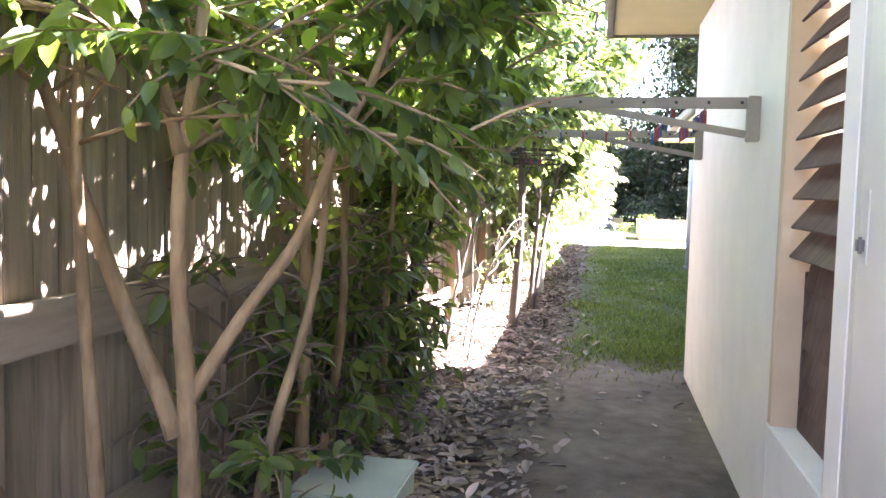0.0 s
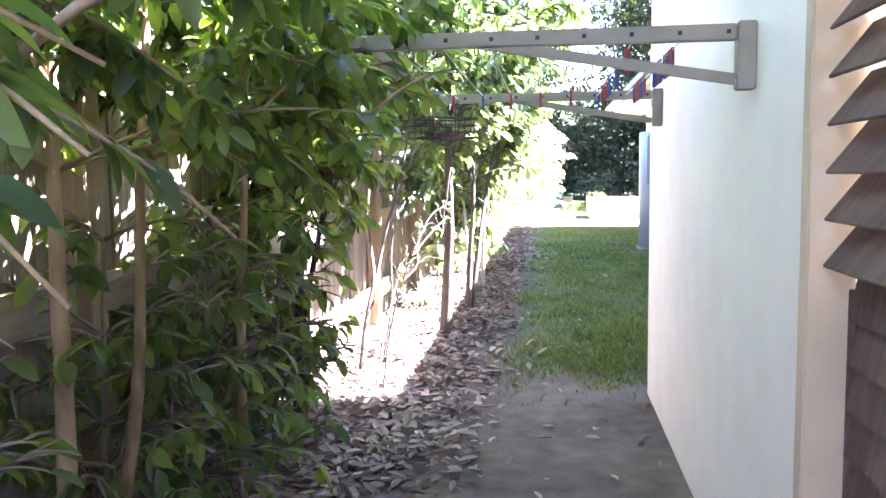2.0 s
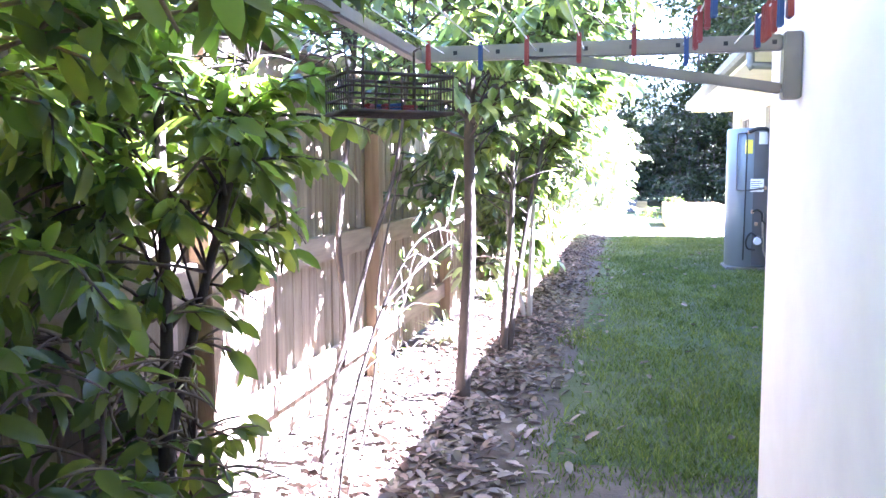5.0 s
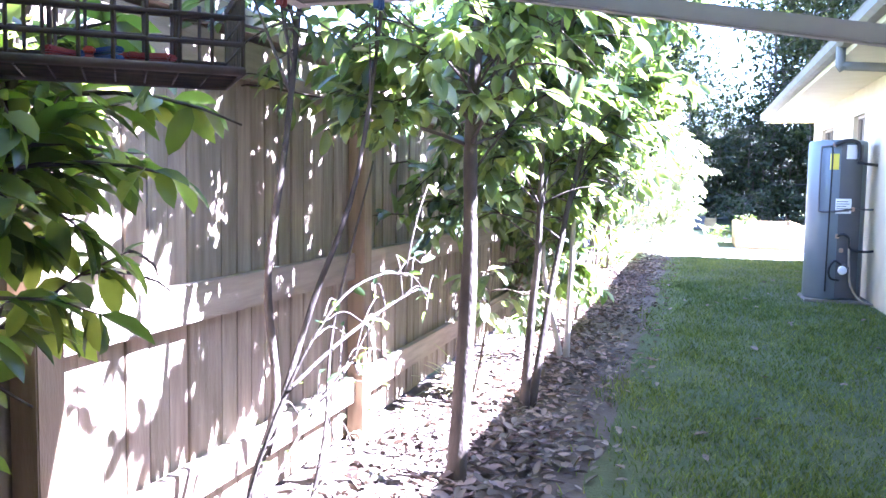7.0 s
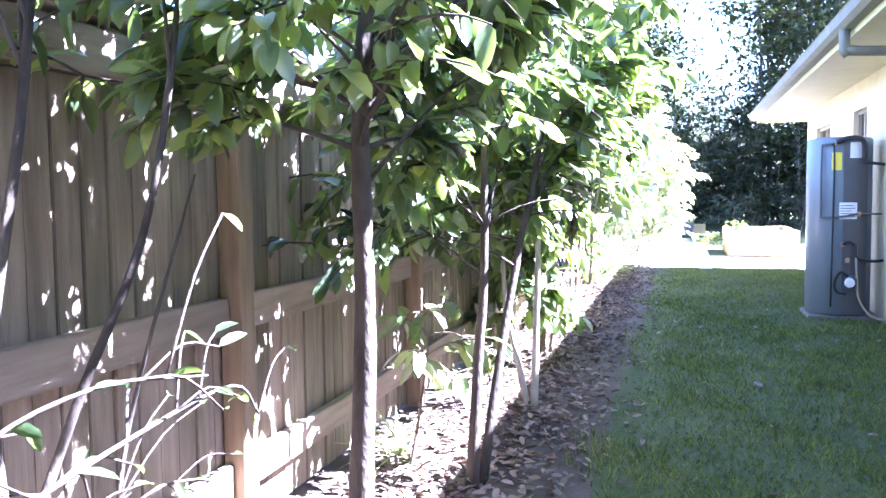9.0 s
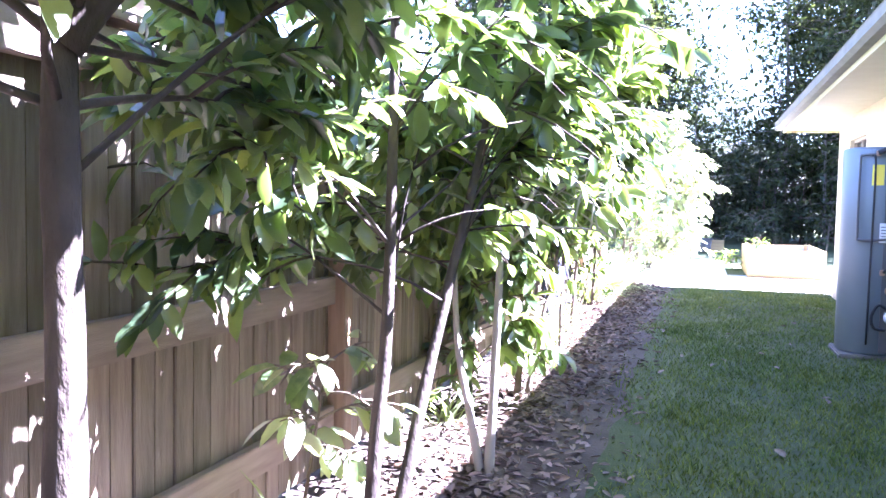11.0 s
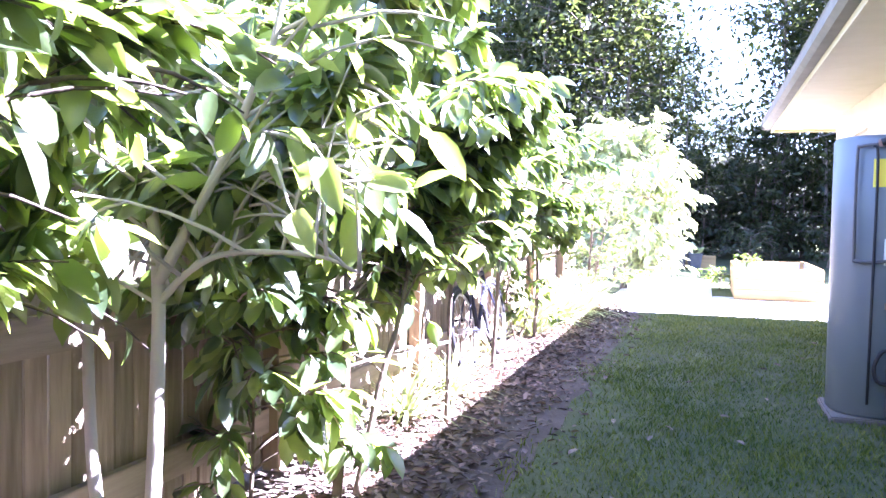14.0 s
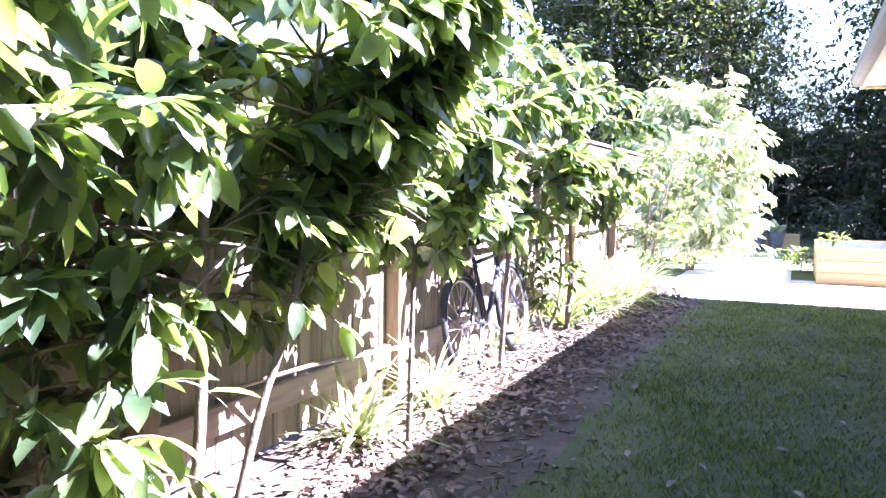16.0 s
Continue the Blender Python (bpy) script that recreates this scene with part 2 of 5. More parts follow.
def pipe(name, points, r, material, parent, label="", sides=8):
    return part_mesh(name, tube_mesh(name, [(points, [r] * len(points))], material, sides), parent, label)


def smooth_line(points, steps=4):
    """Catmull-Rom through the points."""
    p = [Vector(q) for q in points]
    p = [p[0] * 2 - p[1]] + p + [p[-1] * 2 - p[-2]]
    out = []
    for i in range(1, len(p) - 2):
        for k in range(steps):
            t = k / steps
            out.append(0.5 * ((2 * p[i]) + (p[i + 1] - p[i - 1]) * t + (2 * p[i - 1] - 5 * p[i] + 4 * p[i + 1] - p[i + 2]) * t * t
                              + (3 * p[i] - p[i - 1] - 3 * p[i + 1] + p[i + 2]) * t ** 3))
    out.append(p[-2])
    return out


# leaf shapes: length 1 along y, normal along z
def leaf_shape(width=0.49, fold=0.10, droop=0.16):
    rows = ((0.0, 0.0), (0.2, 0.8), (0.5, 1.0), (0.8, 0.7), (1.0, 0.0))
    v, f = [], []
    for t, w in rows:
        z = -droop * t * t
        if w == 0:
            v.append((0, t, z))
        else:
            v += [(-w * width / 2, t, z + fold * w), (0, t, z), (w * width / 2, t, z + fold * w)]
    f += [(0, 2, 1), (0, 3, 2)]
    for r in (1, 4):
        f += [(r, r + 1, r + 4, r + 3), (r + 1, r + 2, r + 5, r + 4)]
    f += [(7, 8, 10), (8, 9, 10)]
    return np.array(v), f


def small_leaf_shape(width=0.5):
    return np.array([(0, 0, 0), (width / 2, 0.5, 0.06), (0, 1, -0.08), (-width / 2, 0.5, 0.06)]), [(0, 1, 2), (0, 2, 3)]


def blade_shape(width=0.1, droop=0.5, rows=4):
    v, f = [], []
    for i in range(rows):
        t = i / rows
        w = width * (1 - 0.6 * t)
        v += [(-w / 2, t * (1 - 0.3 * droop * t), -droop * t * t), (w / 2, t * (1 - 0.3 * droop * t), -droop * t * t)]
    v.append((0, 1 - 0.3 * droop, -droop))
    for i in range(rows - 1):
        a = 2 * i
        f.append((a, a + 1, a + 3, a + 2))
    f.append((2 * rows - 2, 2 * rows - 1, 2 * rows))
    return np.array(v), f


def scatter_leaves(name, shape, places, material):
    """One mesh of leaves: places of (position, axis, normal, length)."""
    base, faces = shape
    nv = len(base)
    allv, allf = [], []
    for i, (p, d, nrm, s) in enumerate(places):
        y = Vector(d).normalized()
        x = y.cross(Vector(nrm))
        if x.length < 1e-4:
            x = y.orthogonal()
        x.normalize()
        z = x.cross(y)
        rot = np.array((x, y, z))
        allv.append(base @ rot * s + np.array(p))
        allf += [tuple(j + i * nv for j in f) for f in faces]
    return mesh_of(name, np.concatenate(allv) if allv else [], allf, material, True)


LEAF_SHAPE = leaf_shape(0.42, 0.09, 0.2)
LONG_LEAF = leaf_shape(0.32, 0.07, 0.3)
SMALL_LEAF = small_leaf_shape()
HERO_LEAF = mesh_of("leaf", LEAF_SHAPE[0], LEAF_SHAPE[1], LEAF, True)


def frame_of(p, d, nrm, s):
    y = Vector(d).normalized()
    x = y.cross(Vector(nrm)).normalized()
    z = x.cross(y)
    m = Matrix((x, y, z)).transposed().to_4x4() @ Matrix.Diagonal((s, s, s, 1))
    m.translation = p
    return m


def limb_line(rng, start, az, elev, length, sag, steps=6):
    pts, p = [], Vector(start)
    for i in range(steps):
        pts.append(p.copy())
        e = elev - sag * (i / steps)
        a = az + rng.uniform(-0.25, 0.25)
        p = p + Vector((math.cos(a) * math.cos(e), math.sin(a) * math.cos(e), math.sin(e))) * (length / steps)
    pts.append(p)
    return pts


def broadleaf_tree(name, x, y, seed, stems, limbs, crown_lo, spread, leaves, leaf_len=0.13, bark=None, leaf=None, shape=None,
                   label="", category="tree", group="", loose=0, droop=0.35, limb_r=0.22, elev=(0.2, 0.8), bias=None, keep=None):
    """A tree: stems of (points from the base, radius at the base), limbs on them, twigs and leaves."""
    rng = random.Random(seed)
    bark, leaf, shape = bark or BARK, leaf or LEAF, shape or LEAF_SHAPE
    tree = thing(name, x, y, 0, label, category, group)
    places, twigs_all = [], []
    sockets = []
    for pts, r in stems:
        line = smooth_line(pts, 5)
        n = len(line)
        rad = [r * (1.18 if i == 0 else 1.0) * (1 - 0.7 * i / n) * rng.uniform(0.93, 1.07) for i in range(n)]
        part_mesh("trunk", tube_mesh("trunk", [(line, rad)], bark, 10), tree)
        sockets += [(p, rad[i], i / n) for i, p in enumerate(line) if p.z > crown_lo]
    for i in range(limbs):
        if not sockets:
            break
        p, r, s = sockets[int((i + rng.random()) / limbs * len(sockets)) % len(sockets)]
        az = i * 2.4 + rng.uniform(-0.5, 0.5) if bias is None else bias + rng.uniform(-1.3, 1.3)
        length = spread * rng.uniform(0.6, 1.1) * (1 - 0.35 * s)
        line = limb_line(rng, p, az, rng.uniform(*elev), length, rng.uniform(0.3, 0.9))
        for k in range(8):
            if keep is None or keep(rng, line[-1] + Vector((x, y, 0)), 0.0):
                break
            az += 0.3
            line = limb_line(rng, p, az, rng.uniform(*elev) + 0.16 * k, length * (1 - 0.05 * k), rng.uniform(0.1, 0.4))
        lr = max(0.006, r * limb_r * rng.uniform(1.0, 1.6))
        runs = [(line, [lr * (1 - 0.75 * k / len(line)) for k in range(len(line))])]
        for k in range(5):
            q = line[rng.randrange(2, len(line))]
            tw = limb_line(rng, q, az + rng.uniform(-1.2, 1.2), rng.uniform(-0.4, 0.7), length * rng.uniform(0.25, 0.5), 0.6, 4)
            runs.append((tw, [0.005, 0.0045, 0.004, 0.003, 0.002]))
            twigs_all.append(tw)
        twigs_all.append(line[2:])
        part_mesh("limb", tube_mesh("limb", runs, bark, 6), tree)
    for k in range(leaves):
        tw = twigs_all[rng.randrange(len(twigs_all))]
        f = rng.random() ** (0.7) * (len(tw) - 1)
        i = min(int(f), len(tw) - 2)
        p = tw[i].lerp(tw[i + 1], f - i)
        along = (tw[i + 1] - tw[i]).normalized()
        if keep is not None and not keep(rng, p + Vector((x, y, 0)), 0.12):
            continue
        out = (along * 0.7 + Vector((rng.gauss(0, 0.6), rng.gauss(0, 0.6), rng.gauss(-droop, 0.35)))).normalized()
        nrm = Vector((rng.gauss(0, 0.45), rng.gauss(0, 0.45), 1))
        places.append((p, out, nrm, leaf_len * rng.uniform(0.6, 1.25)))
    part_mesh("crown", scatter_leaves("crown", shape, places[loose:], leaf), tree)
    for pl in places[:loose]:
        part_mesh("leaf", HERO_LEAF, tree, m=frame_of(*pl))
    return tree


# ---- ground ----
def sheet(name, x0, x1, y0, y1, z, material, label, step=0.25, amp=0.0, category="ground", edge=0.0):
    nx, ny = max(1, int((x1 - x0) / step)), max(1, int((y1 - y0) / step))
    v, f = [], []
    for j in range(ny + 1):
        for i in range(nx + 1):
            px, py = x0 + (x1 - x0) * i / nx, y0 + (y1 - y0) * j / ny
            if edge and i in (0, nx):
                px += edge * noise.noise((px * 2, py * 1.7, 3))
            v.append((px, py, z + amp * noise.noise((px * 2.1, py * 2.1, 1))))
    for j in range(ny):
        for i in range(nx):
            a = j * (nx + 1) + i
            f.append((a, a + 1, a + nx + 2, a + nx + 1))
    return tagged(new(name, mesh_of(name, v, f, material, True)), label, category, "", "structure")


sheet("ground", -400, 400, -300, 900, -0.02, FARGROUND, "bare grassy earth running out under the trees", 50)
sheet("garden_bed_soil", -1.46, 0.0, -4, 22.3, 0.004, SOIL, "dark garden bed soil along the timber fence", 0.12, 0.012, edge=0.12)
sheet("lawn", -0.12, 2.26, 6.75, 20.42, 0.012, LAWN, "shaded green lawn strip beside the house", 0.12, 0.006, edge=0.10)
sheet("earth_path", -0.45, 2.26, -4, 7.4, 0.008, PATH_EARTH, "worn bare earth path beside the white wall", 0.12, 0.006, edge=0.10)
solid("patio", -0.75, 0.86, 20.42, 27.6, -0.12, 0.012, CONCRETE, 0.01, "sunlit pale concrete patio slab", "patio")
solid("patio_side", 0.862, 7.0, 20.42, 23.5, -0.12, 0.012, CONCRETE, 0.01, "sunlit pale concrete patio slab by the house", "patio")
sheet("back_lawn", -14, 22, 22.5, 60, -0.012, LAWN, "back lawn in the shade of the forest", 1.0, 0.008)

# ---- near building ----
WX, WY = 0.668, 6.15
solid("wall_near_far_part", WX, WX + 0.22, 3.36, WY, -0.2, 2.44, RENDER, 0.012, "white rendered garage wall", "wall")
solid("wall_near_sill", WX, WX + 0.22, 2.63, 3.36, -0.2, 0.46, RENDER, 0, "white rendered wall under the louvres", "wall")
solid("wall_near_lintel", WX, WX + 0.22, 2.63, 3.36, 2.15, 2.44, RENDER, 0, "white rendered wall over the louvres", "wall")
solid("wall_near_pier", WX, WX + 0.22, 2.50, 2.63, -0.2, 2.44, RENDER, 0, "white rendered pier between the louvres and the door", "wall")
solid("wall_near_door_head", WX, WX + 0.22, 1.55, 2.50, 2.15, 2.44, RENDER, 0, "white rendered wall over the door", "wall")
solid("wall_near_rear", WX, WX + 0.22, -4.0, 1.55, -0.2, 2.44, RENDER, 0, "white rendered garage wall", "wall")
solid("wall_near_end", WX + 0.22, 2.5, WY - 0.22, WY, -0.2, 2.44, RENDER, 0, "white rendered end wall", "wall")
solid("yard_wall_beyond", 5.6, 5.8, -4, WY, 0, 2.2, CREAMWALL, 0, "plain cream boundary wall beyond the open garage", "wall")
solid("room_floor", WX + 0.22, 2.5, -4, WY - 0.22, -0.1, 0.05, CONCRETE, 0, "plain concrete floor inside", "floor")
solid("eave_soffit", 0.10, 2.5, -4.2, WY + 0.36, 2.44, 2.46, SOFFIT, 0, "cream eave lining board", "soffit")
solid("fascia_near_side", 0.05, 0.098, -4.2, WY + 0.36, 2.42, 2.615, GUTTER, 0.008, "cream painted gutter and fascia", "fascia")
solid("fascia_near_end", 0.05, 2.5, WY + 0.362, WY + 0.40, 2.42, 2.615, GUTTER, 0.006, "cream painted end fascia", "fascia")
roof = tagged(new("roof_near", mesh_of("roof_near", [(0.03, -4.3, 2.62), (0.03, WY + 0.41, 2.62), (2.6, WY + 0.41, 3.34), (2.6, -4.3, 3.34),
                                                       (0.03, -4.3, 2.66), (0.03, WY + 0.41, 2.66), (2.6, WY + 0.41, 3.38), (2.6, -4.3, 3.38)],
                                       [(0, 1, 2, 3), (7, 6, 5, 4), (0, 4, 5, 1), (1, 5, 6, 2), (2, 6, 7, 3), (3, 7, 4, 0)], ROOFTILE)),
              "dark sheet metal roof of the garage", "roof", "", "structure")


def louvre_window():
    win = thing("louvre_window", WX, 2.63, 0.46, "open brown louvre blades in a tan painted frame", "window")
    w, h = 0.73, 1.69
    part("jamb", boxed(-0.004, 0.17, w - 0.055, w - 0.001, 0.0, h, 0.004), TRIM, win)
    part("jamb", boxed(0.01, 0.17, 0.0, 0.045, 0.0, h, 0.004), TRIM, win)
    part("head", boxed(0.01, 0.17, 0.046, w - 0.056, h - 0.05, h, 0.004), TRIM, win)
    part("sill", boxed(-0.006, 0.19, 0.0, w, -0.035, -0.001, 0.004), RENDER, win, "white painted sill")
    for i in range(16):
        z = 0.06 + i * 0.101
        shut = i < 6
        bm = boxed(-0.072, 0.072, 0.052, w - 0.062, -0.004, 0.004, 0.002, m=pose(0.10 if shut else 0.073, 0, z, 0, -79 if shut else -52, 0))
        part("louvre_blade", bm, BLADE, win)
        if not shut:
            part("blade_clip", boxed(0.08, 0.12, w - 0.062, w - 0.0555, z - 0.012, z + 0.012, 0.003), BLADE, win)
    part("blade_channel", boxed(0.085, 0.14, w - 0.0619, w - 0.0555, 0.004, 0.56, 0.002), BLADE, win)
    return win


louvre_window()


def garage_door_leaf():
    d = thing("door", WX, 1.55, 0.02, "white painted flush door, greyed for shade, with a dark turn knob", "door")
    part("leaf", boxed(0.0, 0.045, 0.005, 0.90, 0.0, 2.12, 0.004), DOORSHADED, d)
    part("jamb", boxed(0.003, 0.12, 0.905, 0.949, 0.0, 2.12, 0.004), DOORSHADED, d)
    plate = part("latch_plate", boxed(-0.004, 0.0, 0.82, 0.86, 1.10, 1.28, 0.001), DOORSHADED, d, "white painted latch plate")
    part("knob", boxed(-0.022, -0.004, 0.828, 0.852, 1.125, 1.165, 0.006), TANKDARK, plate, "dark metal turn knob")
    return d


garage_door_leaf()


def clothesline():
    c = thing("folding_clothesline", WX, 3.82, 1.50, "brown wall-mounted folding clothesline with two braced arms", "clothesline")
    reach = 1.09
    for y in (0.0, 1.85):
        br = part("wall_bracket", boxed(-0.05, -0.001, y - 0.03, y + 0.03, 0.0, 0.185, 0.004), ARMPAINT, c)
        for z in (0.025, 0.16):
            part("bolt", boxed(-0.056, -0.05, y - 0.008, y + 0.008, z - 0.008, z + 0.008, 0.003), CHROME, br)
        arm = part("arm", boxed(-reach, -0.052, y - 0.016, y + 0.016, 0.135, 0.18, 0.004), ARMPAINT, c)
        for k in range(8):
            part("cord_hole", boxed(-reach + 0.1 + k * 0.13, -reach + 0.112 + k * 0.13, y - 0.0175, y - 0.0165, 0.152, 0.164), BLACK, arm)
        part("brace", boxed(-0.72, 0.0, -0.012, 0.012, -0.015, 0.015, 0.003, m=pose(-0.052, y, 0.03, 0, 9.5, 0)), ARMPAINT, c)
    part("front_bar", boxed(-reach - 0.04, -reach - 0.005, -0.05, 1.9, 0.14, 0.175, 0.004), ARMPAINT, c)
    for k in range(7):
        x = -reach + 0.07 + k * 0.14
        pipe("cord", [(x, 0.017, 0.158), (x, 0.6, 0.150), (x, 1.25, 0.150), (x, 1.833, 0.158)], 0.002, CORD, c, sides=5)
    return c


clothesline()


def peg(x, y, material, label):
    p = thing("clothes_peg", x, y, 1.633, label, "clothes peg", "pegs on the line")
    for s in (-1, 1):
        bm = boxed(-0.006, 0.006, -0.003, 0.003, -0.05, 0.03, 0.002, m=pose(0, s * 0.0045, 0, s * 4, 0, 0))
        part("peg_half", bm, material, p)


for k, (px, py) in enumerate(((0.05, 5.45), (0.20, 5.50), (-0.25, 5.42), (0.35, 5.4), (-0.10, 5.3), (-0.4, 5.52))):
    peg(WX - 1.02 + 0.14 * (k % 7), py, (REDPEG, BLUEPEG)[k % 2 if k != 3 else 0], ("red plastic peg clipped on the line", "blue plastic peg clipped on the line")[k % 2 if k != 3 else 0])

rngp = random.Random(31)
for k in range(26):
    cord = (6, 6, 5)[k % 3]
    far = k % 2
    tone = rngp.random() < (0.6 if far else 0.2)
    peg(WX - 1.02 + 0.14 * cord, rngp.uniform(4.75, 5.25) if far else rngp.uniform(4.05, 4.55), REDPEG if tone else BLUEPEG,
        "red plastic peg clipped on the line" if tone else "blue plastic peg clipped on the line")

# ---- house ----
HX, HY = 2.25, 20.03


def house_wall():
    """Wall along the lawn, with two high window openings."""
    opens = ((15.55, 16.30, 1.72, 2.28), (17.9, 19.1, 1.72, 2.28))
    y = WY
    k = 0
    for a, b, z0, z1 in opens + ((HY, HY, 0, 0),):
        solid("wall_house_%d" % k, HX, HX + 0.22, y, a, -0.2, 2.66, CREAMWALL, 0, "cream rendered house wall", "wall")
        if a < b:
            solid("wall_house_under_%d" % k, HX, HX + 0.22, a, b, -0.2, z0, CREAMWALL, 0, "cream rendered wall under a window", "wall")
            solid("wall_house_over_%d" % k, HX, HX + 0.22, a, b, z1, 2.66, CREAMWALL, 0, "cream rendered wall over a window", "wall")
            w = thing("window_%d" % (k + 1), HX, a, z0, "small high window in a tan aluminium frame", "window", "", "structure")
            part("window_frame", boxed(0.05, 0.11, 0, 0.04, 0, z1 - z0, 0.003), TRIM, w)
            part("window_frame", boxed(0.05, 0.11, b - a - 0.04, b - a, 0, z1 - z0, 0.003), TRIM, w)
            part("window_frame", boxed(0.05, 0.11, 0.04, b - a - 0.04, 0, 0.04, 0.003), TRIM, w)
            part("window_frame", boxed(0.05, 0.11, 0.04, b - a - 0.04, z1 - z0 - 0.04, z1 - z0, 0.003), TRIM, w)
            part("mullion", boxed(0.05, 0.11, (b - a) / 2 - 0.02, (b - a) / 2 + 0.02, 0.04, z1 - z0 - 0.04, 0.003), TRIM, w)
            part("pane", boxed(0.075, 0.081, 0.04, (b - a) / 2 - 0.02, 0.04, z1 - z0 - 0.04), GLASS, w)
            part("pane", boxed(0.085, 0.091, (b - a) / 2 + 0.02, b - a - 0.04, 0.04, z1 - z0 - 0.04), GLASS, w)
        y = b
        k += 1
    solid("wall_house_end", HX + 0.22, 11.0, HY - 0.22, HY, -0.2, 2.66, CREAMWALL, 0, "cream rendered end wall of the house", "wall")
    solid("wall_house_south", HX + 0.22, 11.0, WY, WY + 0.22, -0.2, 2.66, CREAMWALL, 0, "cream rendered rear wall of the house", "wall")
    solid("wall_house_east", 11.0, 11.22, WY, HY, -0.2, 2.66, CREAMWALL, 0, "cream rendered far side wall of the house", "wall")
    solid("wall_house_inner", HX + 1.2, HX + 1.3, WY, HY - 0.22, 0, 2.66, ROOMDARK, 0, "plain inner wall", "wall")


house_wall()
EX, EY = 1.56, 21.15
solid("house_soffit", EX + 0.02, 11.5, WY + 0.44, EY - 0.02, 2.60, 2.62, SOFFIT, 0, "cream eave lining of the house", "soffit")


def gutter(name, m, length, label):
    """A quad gutter with a rolled lip, along y."""
    prof = [(0.0, 0.0), (0.075, 0.0), (0.115, 0.03), (0.115, 0.105), (0.122, 0.118), (0.112, 0.126), (0.103, 0.115), (0.103, 0.04), (0.07, 0.014), (0.006, 0.014), (0.006, 0.1), (0.0, 0.1)]
    v, f = [], []
    n = len(prof)
    for y in (0, length):
        v += [m @ Vector((-a, y, b)) for a, b in prof]
    for i in range(n):
        f.append((i, (i + 1) % n, n + (i + 1) % n, n + i))
    f += [tuple(range(n - 1, -1, -1)), tuple(range(n, 2 * n))]
    return tagged(new(name, mesh_of(name, v, f, GUTTER)), label, "gutter", "", "structure")


solid("house_fascia", EX, EX + 0.02, WY + 0.44, EY, 2.56, 2.74, SOFFIT, 0, "cream fascia board of the house", "fascia")
solid("house_fascia_end", EX + 0.022, 11.5, EY - 0.02, EY, 2.56, 2.74, SOFFIT, 0, "cream fascia board at the house end", "fascia")
# dark strip drawn in place of the shadow line behind the fascia
solid("fascia_groove", EX + 0.021, EX + 0.034, WY + 0.44, EY - 0.03, 2.585, 2.5985, ROOFTILE, 0, "dark strip standing in for the shadow gap between fascia and eave lining", "trim")
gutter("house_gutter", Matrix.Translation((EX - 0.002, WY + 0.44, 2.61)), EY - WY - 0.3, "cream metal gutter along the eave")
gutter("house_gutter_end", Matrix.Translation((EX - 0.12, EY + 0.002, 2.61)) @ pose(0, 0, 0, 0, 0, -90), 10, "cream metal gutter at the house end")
tagged(new("roof_house", mesh_of("roof_house", [(EX - 0.05, WY + 0.43, 2.735), (EX - 0.05, EY + 0.05, 2.735), (8, EY - 6, 5.0), (8, WY + 0.43, 5.0), (11.5, EY + 0.05, 2.735), (11.5, EY - 6, 5.0)],
                               [(0, 1, 2, 3), (1, 4, 5, 2)], ROOFTILE)), "dark tiled hip roof of the house", "roof", "", "structure")


def downpipe():
    d = thing("downpipe", EX - 0.06, 12.6, 2.61, "cream round downpipe running back under the eave", "downpipe")
    pipe("outlet", [(0, 0, 0.01), (0, 0, -0.16), (0.03, 0, -0.20)], 0.042, GUTTER, d, sides=14)
    pipe("elbow_run", [(-0.01, 0, -0.16), (0.10, 0, -0.17), (0.62, 0, -0.20), (0.68, 0, -0.23)], 0.040, GUTTER, d, sides=14)
    pipe("drop", [(0.68, 0, -0.20), (0.68, 0, -2.6)], 0.040, GUTTER, d, sides=14)


downpipe()


